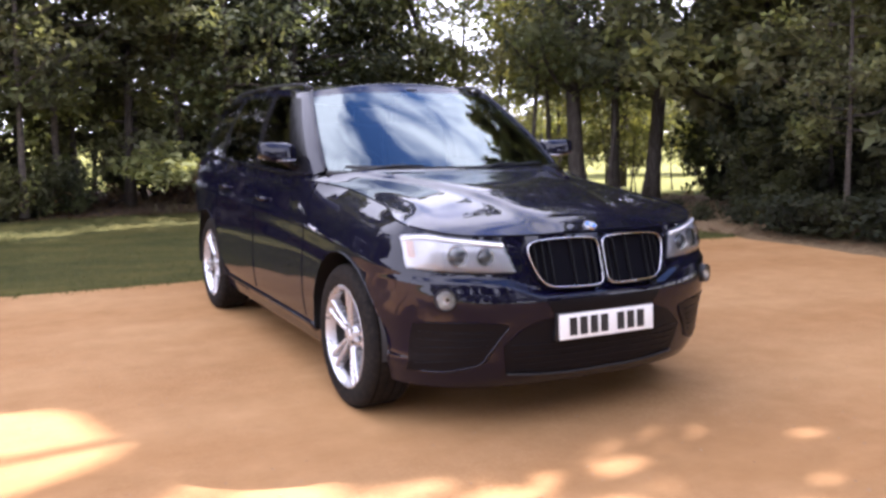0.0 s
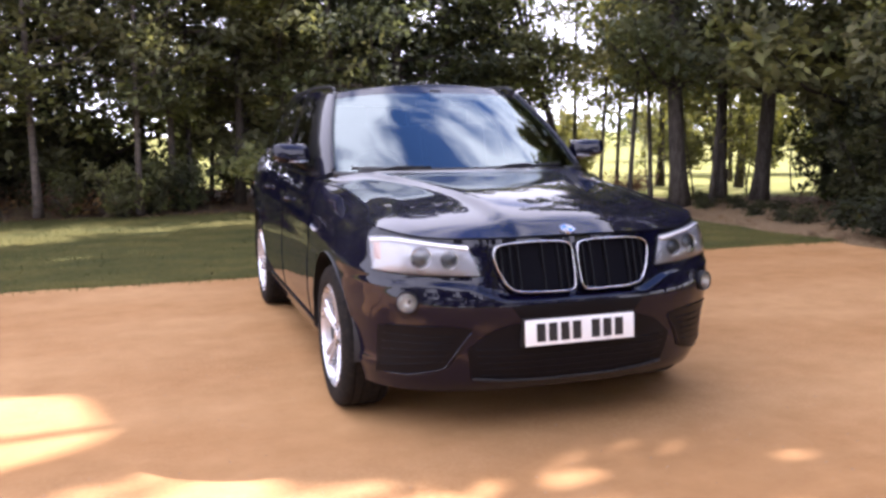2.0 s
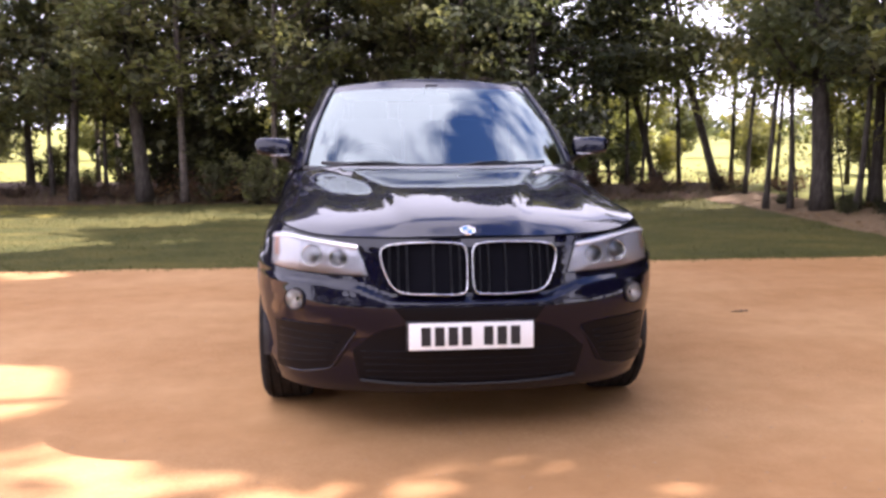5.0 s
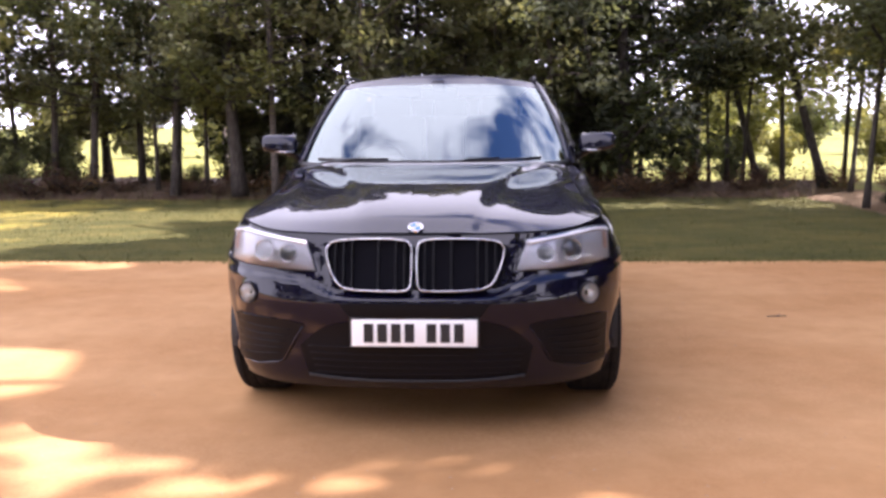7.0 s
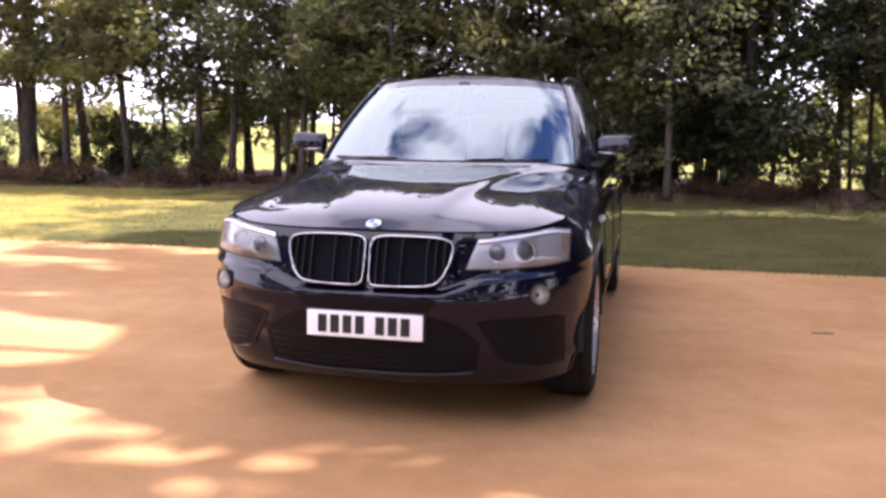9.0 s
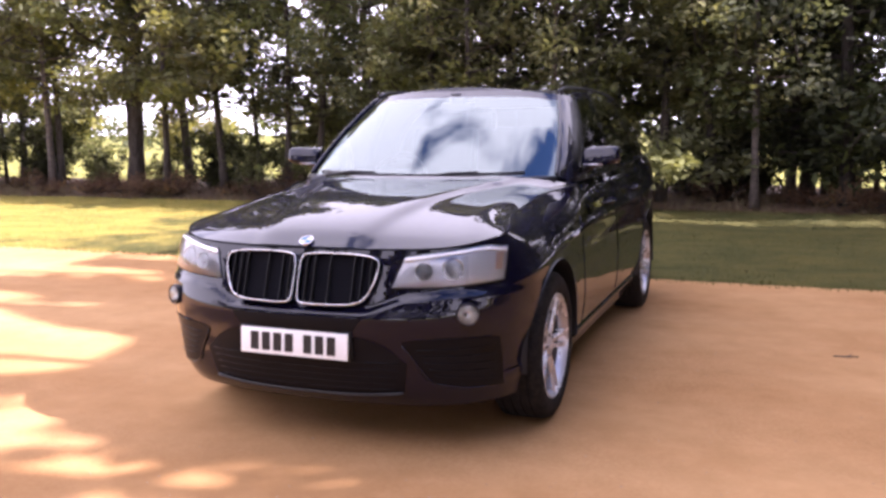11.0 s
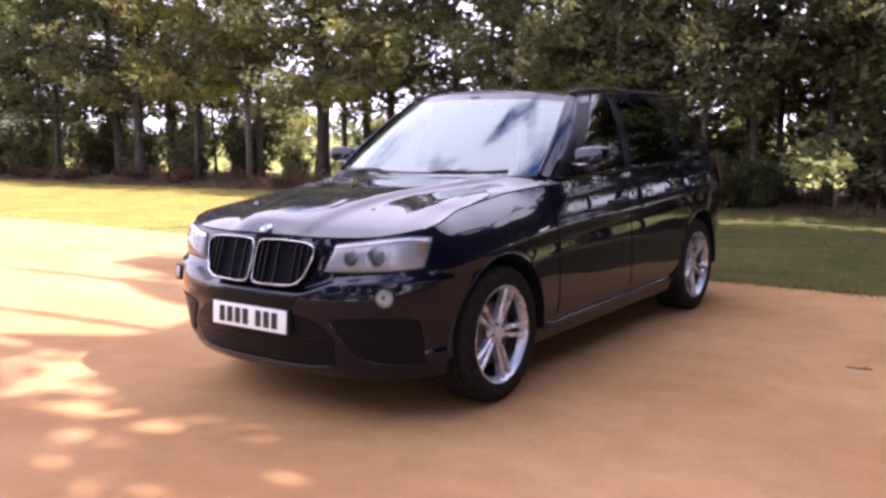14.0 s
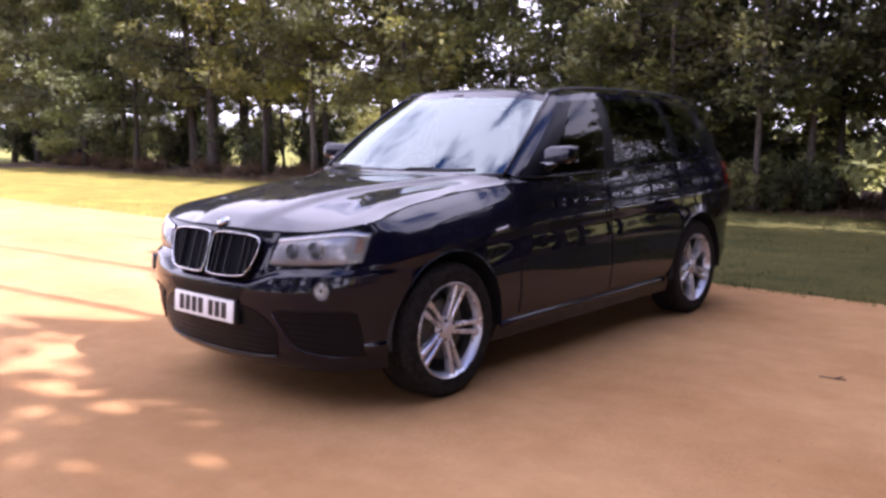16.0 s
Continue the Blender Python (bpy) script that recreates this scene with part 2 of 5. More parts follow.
M_LENS_DARK, *_ = material("projector_lens", 0.04, 0.0, (0.09, 0.10, 0.12), 1.0)
M_BLUE, *_ = material("badge_blue", 0.25, 0.0, (0.04, 0.17, 0.55))
M_BADGE_W, *_ = material("badge_white", 0.25, 0.0, (0.62, 0.62, 0.63))
M_HOUSING_W, *_ = material("enamel_white", 0.3, 0.0, (0.35, 0.35, 0.37))
M_GLOSSBLACK, _n, _l, _b = material("gloss_black", 0.25, 0.0, (0.008, 0.008, 0.010))
_b.inputs["Specular IOR Level"].default_value = 0.10
M_DISC, *_ = material("cast_steel", 0.5, 0.6, (0.07, 0.068, 0.066))
M_HEADLINING, *_ = material("grey_headlining", 0.9, 0.0, (0.25, 0.25, 0.26))
M_RED, *_ = material("tail_lamp_red", 0.15, 0.0, (0.35, 0.01, 0.01), 1.0)


def glass_material(name, tint, ior, rough=0.0, sheen=(1, 1, 1)):
    m, n, l, b = material(name)
    tr, gl, mx, fr = (n.new(k) for k in ("ShaderNodeBsdfTransparent", "ShaderNodeBsdfGlossy", "ShaderNodeMixShader", "ShaderNodeFresnel"))
    tr.inputs["Color"].default_value = (*tint, 1)
    gl.inputs["Roughness"].default_value = rough
    gl.inputs["Color"].default_value = (*sheen, 1)
    fr.inputs["IOR"].default_value = ior
    l.new(fr.outputs[0], mx.inputs[0])
    l.new(tr.outputs[0], mx.inputs[1])
    l.new(gl.outputs[0], mx.inputs[2])
    l.new(mx.outputs[0], n["Material Output"].inputs["Surface"])
    return m


M_SCREEN = glass_material("windscreen_glass", (0.34, 0.39, 0.38), 2.35, sheen=(0.84, 0.95, 0.93))
M_PRIVACY = glass_material("tinted_glass", (0.02, 0.022, 0.024), 1.5)
M_SIDE = glass_material("side_glass", (0.04, 0.044, 0.046), 1.28)
M_CLEAR = glass_material("clear_cover", (0.93, 0.94, 0.95), 1.6)
M_LAMP = glass_material("lamp_cover", (0.97, 0.97, 0.99), 1.75)


# ---- building helpers ----
def mesh_from(name, verts, faces, mat, smooth=True):
    me = bpy.data.meshes.new(name)
    me.from_pydata([tuple(v) for v in verts], [], [tuple(f) for f in faces])
    me.materials.append(mat)
    if smooth:
        me.polygons.foreach_set("use_smooth", [True] * len(me.polygons))
    me.update()
    return me


def parent_place(p):
    at = Vector((0, 0, 0))
    while p is not None:
        at += p.location
        p = p.parent
    return at


def part(name, data, parent, label=""):
    """A mesh, or a bmesh with a material, as one part under a thing, in the thing's own metres."""
    ob = new(name, data)
    ob.parent = parent
    if label:
        ob["label"] = label
    return ob


def bm_mesh(name, bm, mat, smooth=True, sharp=None):
    me = bpy.data.meshes.new(name)
    bm.normal_update()
    bm.to_mesh(me)
    bm.free()
    me.materials.append(mat)
    if smooth:
        me.polygons.foreach_set("use_smooth", [True] * len(me.polygons))
        if sharp:
            me.set_sharp_from_angle(angle=radians(sharp))
    return me


def spline(points, n):
    """n points evenly set in the parameter along a smooth curve through the given ones (centripetal-like Catmull-Rom by chord)."""
    p = np.asarray(points, float)
    d = np.r_[0, np.cumsum(np.linalg.norm(np.diff(p, axis=0), axis=1))]
    return spline_at(p, d, np.linspace(0, d[-1], n))


def spline_at(p, d, s):
    """Monotone-slope cubic through p at knots d, at the places s."""
    p, d, s = np.asarray(p, float), np.asarray(d, float), np.asarray(s, float)
    if p.ndim == 1:
        return spline_at(p[:, None], d, s)[:, 0]
    h = np.diff(d)[:, None]
    m = np.diff(p, axis=0) / h
    t = np.empty_like(p)
    t[0], t[-1] = m[0], m[-1]
    if len(p) > 2:
        w1, w2 = 2 * h[1:] + h[:-1], h[1:] + 2 * h[:-1]
        flat = m[:-1] * m[1:] <= 0
        with np.errstate(divide="ignore", invalid="ignore"):
            hm = (w1 + w2) / (w1 / m[:-1] + w2 / m[1:])
        t[1:-1] = np.where(flat, 0.0, hm)
    k = np.clip(np.searchsorted(d, s, side="right") - 1, 0, len(d) - 2)
    u = ((s - d[k]) / np.diff(d)[k])[:, None]
    hk = np.diff(d)[k][:, None]
    return ((2 * u**3 - 3 * u**2 + 1) * p[k] + (u**3 - 2 * u**2 + u) * hk * t[k]
            + (-2 * u**3 + 3 * u**2) * p[k + 1] + (u**3 - u**2) * hk * t[k + 1])


def curve1(xs, ys):
    xs, ys = list(xs), list(ys)
    return lambda v: spline_at(np.array(ys, float), np.array(xs, float), np.clip(np.atleast_1d(v), xs[0], xs[-1]))


def grid_faces(rows, cols, flip=False):
    f = []
    for i in range(rows - 1):
        for j in range(cols - 1):
            q = (i * cols + j, i * cols + j + 1, (i + 1) * cols + j + 1, (i + 1) * cols + j)
            f.append(q[::-1] if flip else q)
    return f


def grid_mesh(name, grid, mat, keep=None, flip=False, thick=0.0, normals=True):
    """A sheet from a grid of points; keep says which cells stay. Shading normals come from the whole grid, so that panels meet smoothly."""
    g = np.asarray(grid, float)
    rows, cols = g.shape[:2]
    du = np.gradient(g, axis=0)
    dv = np.gradient(g, axis=1)
    nn = np.cross(dv, du)
    nn /= np.linalg.norm(nn, axis=-1, keepdims=True) + 1e-12
    if not flip:
        nn = -nn
    fs = grid_faces(rows, cols, not flip)
    if keep is not None:
        fs = [f for c, f in enumerate(fs) if keep[c // (cols - 1)][c % (cols - 1)]]
    used = sorted({v for f in fs for v in f})
    new_id = {v: k for k, v in enumerate(used)}
    pts, nrm = g.reshape(-1, 3), nn.reshape(-1, 3)
    verts, norms = [tuple(pts[v]) for v in used], [tuple(nrm[v]) for v in used]
    faces = [tuple(new_id[v] for v in f) for f in fs]
    if thick:
        count = {}
        for f in faces:
            for a, b in zip(f, f[1:] + f[:1]):
                count[(a, b)] = 1
        base = len(verts)
        inner = [tuple(np.array(v) - thick * np.array(k)) for v, k in zip(verts, norms)]
        rim = [(a, b) for a, b in count if (b, a) not in count]
        verts += inner
        norms += [tuple(-np.array(k)) for k in norms]
        faces += [tuple(v + base for v in f[::-1]) for f in faces]
        faces += [(b, a, a + base, b + base) for a, b in rim]
    me = mesh_from(name, verts, faces, mat)
    if normals and not thick:
        me.normals_split_custom_set_from_vertices(norms)
    elif thick:
        me.set_sharp_from_angle(angle=radians(40))
    return me


def tube(name, pts, radius, mat, sides=8, closed=False, taper=None, squash=1.0):
    """A round bar along a line of points."""
    p = np.asarray(pts, float)
    n = len(p)
    verts, faces = [], []
    up = np.array((0.0, 0.0, 1.0))
    for i in range(n):
        a, b = (p[i - 1], p[(i + 1) % n]) if closed else (p[max(i - 1, 0)], p[min(i + 1, n - 1)])
        t = (b - a) / (np.linalg.norm(b - a) + 1e-12)
        ref = up if abs(t @ up) < 0.95 else np.array((1.0, 0, 0))
        s = np.cross(t, ref)
        s /= np.linalg.norm(s)
        q = np.cross(s, t)
        r = radius if taper is None else radius * taper[i]
        for k in range(sides):
            c = 2 * math.pi * k / sides
            verts.append(p[i] + r * (math.cos(c) * s + squash * math.sin(c) * q))
    for i in range(n if closed else n - 1):
        for k in range(sides):
            j = (i + 1) % n
            faces.append((i * sides + k, i * sides + (k + 1) % sides, j * sides + (k + 1) % sides, j * sides + k))
    if not closed:
        faces.append(tuple(range(sides))[::-1])
        faces.append(tuple((n - 1) * sides + k for k in range(sides)))
    return mesh_from(name, verts, faces, mat)


def lathe(name, profile, mat, steps=48, axis="x", sharp=35):
    """A turned body: the profile is (radius, along) and turns round the axis."""
    bm = bmesh.new()
    rings = []
    for r, a in profile:
        ring = []
        for k in range(steps):
            c = 2 * math.pi * k / steps
            v = (a, r * math.cos(c), r * math.sin(c)) if axis == "x" else (r * math.cos(c), r * math.sin(c), a)
            ring.append(bm.verts.new(v))
        rings.append(ring)
    for i in range(len(rings) - 1):
        for k in range(steps):
            bm.faces.new((rings[i][k], rings[i][(k + 1) % steps], rings[i + 1][(k + 1) % steps], rings[i + 1][k]))
    bmesh.ops.recalc_face_normals(bm, faces=bm.faces)
    return bm_mesh(name, bm, mat, True, sharp)


def box_bm(bm, size, at, bevel=0.0, turn=None):
    r = bmesh.ops.create_cube(bm, size=1.0)
    vs = r["verts"]
    bmesh.ops.scale(bm, vec=size, verts=vs)
    if bevel:
        es = list({e for v in vs for e in v.link_edges})
        out = bmesh.ops.bevel(bm, geom=es, offset=bevel, segments=2, affect="EDGES", profile=0.6)
        vs = list({v for v in vs if v.is_valid} | set(out["verts"]))
    if turn is not None:
        bmesh.ops.transform(bm, matrix=turn, verts=vs)
    bmesh.ops.translate(bm, vec=at, verts=vs)
    return vs


def thing(name, at, label, category, group="", kind=""):
    ob = new(name)
    ob.location = at
    ob.empty_display_size = 0.2
    return tagged(ob, label, category, group, kind)


# ---- ground ----
def sheet(name, x0, x1, y0, y1, z, step, mat, rough=0.0, edge=0.0, wave=None):
    """One piece of ground, slightly uneven."""
    nx, ny = max(2, int((x1 - x0) / step) + 1), max(2, int((y1 - y0) / step) + 1)
    verts = []
    for j in range(ny):
        for i in range(nx):
            x, y = x0 + (x1 - x0) * i / (nx - 1), y0 + (y1 - y0) * j / (ny - 1)
            h = rough * (noise.noise((x * 0.8, y * 0.8, z)) + 0.5 * noise.noise((x * 2.7, y * 2.7, 3.0)))
            if edge and j == 0:
                y += edge * noise.noise((x * 1.3, 7.0, 0)) + 0.5 * edge * noise.noise((x * 5.3, 2.0, 0))
            if edge and j == 0:
                h = -0.03
            if wave:
                h += wave(x, y)
            verts.append((x, y, z + h))
    return tagged(new(name, mesh_from(name, verts, grid_faces(ny, nx), mat)), kind="structure")


def far_ground():
    """One sheet to the horizon: fine in the middle, coarse far off; the meadow falls away gently."""
    r = [0, 20, 40, 80, 200, 600, 2000]
    verts, faces, n = [(0, 10, -0.06)], [], 40
    for rad in r[1:]:
        for k in range(n):
            a = 2 * math.pi * k / n
            verts.append((rad * math.cos(a), 10 + rad * math.sin(a), -0.06 - (0.0 if rad < 60 else 0.25)))
    faces += [(0, 1 + k, 1 + (k + 1) % n) for k in range(n)]
    for i in range(len(r) - 2):
        a, b = 1 + i * n, 1 + (i + 1) * n
        faces += [(a + k, b + k, b + (k + 1) % n, a + (k + 1) % n) for k in range(n)]
    tagged(new("ground", mesh_from("ground", verts, faces, M_FIELD)),
           "sunlit yellow-green meadow reaching to the horizon", "ground", kind="structure")


far_ground()
tagged(sheet("gravel_yard", -26, 12, -14, 6.2, 0.0, 0.25, M_GRAVEL, 0.006), "packed orange sandy gravel yard", "ground")


def verge_rise(x, y):
    """The wood's floor: a low bank along the lawn and along the yard's side."""
    rise = min(1.0, max(0.0, (y - 11.9) / 1.6))
    return -0.02 + rise * (0.12 + 0.06 * noise.noise((x * 0.5, y * 0.5, 9.0)))


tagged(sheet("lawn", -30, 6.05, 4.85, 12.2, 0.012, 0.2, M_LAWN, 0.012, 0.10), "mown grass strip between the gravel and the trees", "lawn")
tagged(sheet("wood_edge", 3.8, 7.2, 12.1, 14.9, 0.0, 0.3, M_SOIL, 0.03, 0.25, verge_rise), "narrow brown bank under the open trees", "ground")
tagged(sheet("wood_floor", -34, 3.8, 11.75, 17.5, 0.0, 0.3, M_SOIL, 0.03, 0.25, verge_rise), "brown leaf-littered bank under the trees", "ground")
def bank_rise(x, y):
    """A low berm along the yard's side, with a wandering foot."""
    u = x - 5.75 - 0.22 * noise.noise((y * 0.9, 3.0, 0.0)) - 0.10 * noise.noise((y * 2.9, 8.0, 0.0))
    return -0.03 + 0.17 * min(1.0, max(0.0, u / 1.1)) ** 0.8 + 0.03 * noise.noise((x * 0.6, y * 0.6, 5.0)) * min(1.0, max(0.0, u))


def margin_rise(x, y):
    """Grass running up to the trees from the meadow, level with the bank where they meet."""
    return bank_rise(x, y) - 0.012 - 0.10 * min(1.0, max(0.0, (y - 9.6) / 3.0)) * min(1.0, max(0.0, (x - 7.0) / 1.5))


tagged(sheet("side_bank", 5.4, 22, -12, 9.4, 0.0, 0.2, M_BANK, 0.012, 0.0, bank_rise), "low earth berm with dry litter beside the gravel", "ground")
tagged(sheet("bank_end", 5.4, 7.0, 9.4, 12.1, 0.0, 0.2, M_BANK, 0.012, 0.0, bank_rise), "end of the earth berm at the wood's corner", "ground")
tagged(sheet("meadow_margin", 7.0, 24, 9.4, 15.2, 0.0, 0.2, M_FIELD, 0.012, 0.0, margin_rise), "yellow-green meadow grass running up to the trees", "ground")


# ---- trees ----
def join_meshes(name, parts, mat):
    bv, bf = [], []
    for me in parts:
        o = len(bv)
        bv += [tuple(x.co) for x in me.vertices]
        bf += [tuple(i + o for i in p.vertices) for p in me.polygons]
        bpy.data.meshes.remove(me)
    return mesh_from(name, bv, bf, mat)


def leaf_cloud(rnd, clumps, leaves, size, stays=None, grow=1.1):
    """Leaves as small pointed blades round clump centres: arrays of corners and faces."""
    c = np.array([k[0] for k in clumps])
    rad = np.array([k[1] for k in clumps])
    flat = np.array([k[2] for k in clumps])
    g = np.random.default_rng(rnd)
    weight = rad**2 / (rad**2).sum()
    pick = g.choice(len(c), leaves, p=weight)
    d = g.normal(size=(leaves, 3))
    d *= (rad[pick] * g.random(leaves) ** 0.38 / np.linalg.norm(d, axis=1))[:, None]
    d[:, 2] *= flat[pick]
    p = c[pick] + d
    n = len(p)
    s = size * (g.uniform(0.6, 1.4, n) * (1 + grow * np.clip((p[:, 2] - 4.3) / 1.5, 0, 1)))[:, None]
    ax = g.normal(size=(n, 3)) * (1, 1, 0.55)
    ax /= np.linalg.norm(ax, axis=1, keepdims=True)
    w = np.cross(ax, g.normal(size=(n, 3)) * (0.6, 0.6, 0.3) + (0, 0, 1))
    w /= np.linalg.norm(w, axis=1, keepdims=True) + 1e-9
    droop = np.array((0, 0, -0.25)) * s
    v = np.stack([p - ax * s, p + w * s * 0.45, p + ax * s + droop, p - w * s * 0.45], 1).reshape(-1, 3)
    if stays is not None:
        v = v[np.repeat(g.random(n) < stays(v).reshape(-1, 4).min(1), 4)]
    return v, np.arange(len(v)).reshape(-1, 4)


def fast_mesh(name, v, f, mat):
    me = bpy.data.meshes.new(name)
    k = f.shape[1]
    me.vertices.add(len(v))
    me.vertices.foreach_set("co", np.ascontiguousarray(v, np.float32).ravel())
    me.loops.add(f.size)
    me.loops.foreach_set("vertex_index", np.ascontiguousarray(f, np.int32).ravel())
    me.polygons.add(len(f))
    me.polygons.foreach_set("loop_start", np.arange(0, f.size, k, dtype=np.int32))
    me.materials.append(mat)
    me.update(calc_edges=True)
    return me


def tree_meshes(seed, height, crown_base, spread, leaves, leaf, lean=0.0, bark=None, foliage=None, trunk=0.085, limbs=26, clump=0.5, stems=1, stays=None, grow=0.65):
    """Trunk or trunks with limbs as one mesh, and a crown of leaf clumps along the limbs, closest low down where it is seen."""
    rnd = random.Random(seed)
    n, tubes, clumps = 14, [], []
    for st in range(stems):
        a0 = rnd.uniform(0, 6.28)
        bx, by = lean * math.cos(a0), lean * math.sin(a0)
        ox, oy = (0.0, 0.0) if st == 0 else (0.35 * math.cos(a0), 0.35 * math.sin(a0))
        h = height * (1 if st == 0 else rnd.uniform(0.6, 0.9))
        w1, w2 = rnd.uniform(1.5, 4), rnd.uniform(1.5, 4)
        line = np.array([(ox + bx * f * h + 0.12 * (math.sin(w1 * f + seed) - math.sin(seed)), oy + by * f * h + 0.12 * (math.cos(w2 * f + seed) - math.cos(seed)), f * h)
                         for f in np.linspace(0, 1, n)])
        rad = trunk * (1 if st == 0 else rnd.uniform(0.45, 0.75))
        tubes.append(tube("t", line, rad, M_BARK, 9, taper=[1.35] + [1.0 - 0.82 * i / (n - 1) for i in range(1, n)]))
        for k in range(limbs if st == 0 else limbs // 2):
            f = (crown_base + (h - crown_base) * ((k + rnd.random()) / limbs) ** 1.35 * 0.97) / h if st == 0 else rnd.uniform(crown_base / h, 0.95)
            p0 = np.array([np.interp(f * (n - 1), range(n), line[:, c]) for c in range(3)])
            a = k * 2.399 + rnd.uniform(-0.5, 0.5)
            reach = spread * (1.0 - 0.75 * max(0, f - 0.3)) * rnd.uniform(0.45, 1.1)
            rise = rnd.uniform(-0.15, 0.6)
            way = lambda q: p0 + reach * q * np.array((math.cos(a + 0.35 * q), math.sin(a + 0.35 * q), rise * q + 0.10 * math.sin(4 * q + k)))
            for q in (0.3, 0.5, 0.7, 0.88, 1.05):
                clumps.append((way(q) + np.array((rnd.gauss(0, 0.12), rnd.gauss(0, 0.12), rnd.gauss(0, 0.1))), clump * rnd.uniform(0.5, 1.15), rnd.uniform(0.4, 0.8)))
            if stays is not None and stays(np.array([way(q) for q in np.linspace(0.1, 1.0, 10)])).min() < 1:
                continue
            tubes.append(tube("l", [way(q) for q in (0, 0.3, 0.6, 1.0)], rad * 0.36 * (1.15 - f * 0.7), M_BARK, 5, taper=[1, 0.75, 0.5, 0.15]))
        clumps.append((line[-1], clump, 0.8))
    v, f = leaf_cloud(seed, clumps, leaves, leaf, stays, grow)
    return join_meshes("trunk", tubes, bark or M_BARK), fast_mesh("crown", v, f, foliage or M_LEAF)


def tree(name, meshes, at, turn, scale, label, group):
    t = thing(name, at, label, "tree", group)
    t.rotation_euler = (0, 0, turn)
    t.scale = (scale,) * 3
    part("trunk", meshes[0], t)
    part("crown", meshes[1], t)
    return t



# ---- the car ----
# The car faces -y; its nose is at y = 0 and its middle plane at x = 0.
CAR_L, WHEEL_F, WHEEL_R, HUB_Z, TYRE_R = 4.65, 0.85, 3.66, 0.352, 0.352
PLAN = [(0, 0), (0.15, 0.002), (0.30, 0.016), (0.45, 0.045), (0.60, 0.095), (0.72, 0.165), (0.818, 0.262), (0.884, 0.385), (0.918, 0.54),
        (0.934, 0.85), (0.934, 1.25), (0.933, 1.8), (0.935, 2.4), (0.938, 3.0), (0.94, 3.66), (0.925, 4.05), (0.88, 4.33), (0.76, 4.52), (0.5, 4.61), (0, 4.65)]
N_S, N_T = 220, 64
plan = spline(PLAN, N_S)
z_top = curve1([0.0, 0.10, 0.25, 0.45, 0.8, 1.2, 1.6, 2.5, 3.5, 4.3, 4.65], [0.885, 0.892, 0.918, 0.95, 1.005, 1.05, 1.085, 1.115, 1.15, 1.165, 1.15])
z_low = curve1([0.0, 0.3, 0.8, 1.3, 3.2, 3.9, 4.65], [0.215, 0.222, 0.225, 0.215, 0.225, 0.26, 0.30])
# sideways and lengthways drawing-in over the height of the shell
width_at = curve1([0, 0.10, 0.165, 0.21, 0.32, 0.45, 0.56, 0.66, 0.735, 0.775, 0.90, 1.0], [0.935, 0.957, 0.975, 0.966, 0.973, 0.989, 0.997, 1.0, 1.007, 0.995, 0.966, 0.925])
flank_at = curve1([0, 0.10, 0.165, 0.25, 0.35, 0.45, 0.56, 0.66, 0.735, 0.775, 0.90, 1.0], [0.935, 0.962, 0.985, 0.998, 1.004, 1.003, 0.998, 0.990, 0.989, 0.977, 0.956, 0.922])
nose_at = curve1([0, 0.07, 0.16, 0.32, 0.48, 0.60, 0.685, 0.735, 0.80, 0.92, 1.0], [0.110, 0.066, 0.040, 0.014, 0.010, 0.016, 0.034, 0.046, 0.060, 0.085, 0.105])
T = np.linspace(0, 1, N_T)


def shell_point(s, t):
    """The outer skin at plan station s (0..N_S-1) and height fraction t."""
    x = np.interp(s, np.arange(N_S), plan[:, 0])
    y = np.interp(s, np.arange(N_S), plan[:, 1])
    flank = np.clip((y - 0.45) / 0.5, 0, 1) * np.clip((4.3 - y) / 0.5, 0, 1)
    w, n = width_at(t) * (1 - flank) + flank_at(t) * flank, nose_at(t)
    front = np.clip(1 - y / 0.75, 0, 1) ** 1.4
    back = np.clip((y - 3.9) / 0.75, 0, 1) ** 1.5
    side = np.clip((x - 0.5) / 0.42, 0, 1)
    side = side * side * (3 - 2 * side)
    flare = 0.014 * sum(np.exp(-(((y - c) / 0.42) ** 2)) for c in (WHEEL_F, WHEEL_R)) * np.exp(-(((t - 0.42) / 0.3) ** 2))
    z = z_low(y) + (z_top(y) - z_low(y)) * t
    xx = x * (1 + (w - 1) * (0.35 + 0.65 * side)) + flare * side
    # the wing's shoulder rolls in over the front wheel
    roll = np.clip((t - 0.76) / 0.24, 0, 1)
    along = np.clip((y - 0.30) / 0.45, 0, 1) * np.clip((1.58 - y) / 0.45, 0, 1)
    along = along * along * (3 - 2 * along) * side
    xx = xx - 0.105 * roll**2 * along
    z = z + 0.042 * roll * (1 - roll) * along
    yy = y + n * front - (0.10 * np.clip((t - 0.45) / 0.55, 0, 1) ** 1.5 + 0.06 * (1 - t) ** 3) * back
    # the bumper's ledge: under the lamps, dropping below the grille
    rim = np.interp(x, [0, 0.33, 0.47, 0.62, 0.95], [0.646, 0.646, 0.700, 0.716, 0.722])
    q = np.clip((rim - z) / 0.017, 0, 1)
    yy = yy - 0.024 * q * q * (3 - 2 * q) * np.clip((z - 0.47) / 0.13, 0, 1) * np.clip(front * 1.6, 0, 1)
    return np.stack([xx, yy, z], -1)


def mirror_half(g):
    """A whole grid, from the half on the +x side: columns run from the -x end over the middle to the +x end."""
    m = g.copy()
    m[..., 0] *= -1
    return np.concatenate([m[:, :0:-1], g], axis=1)


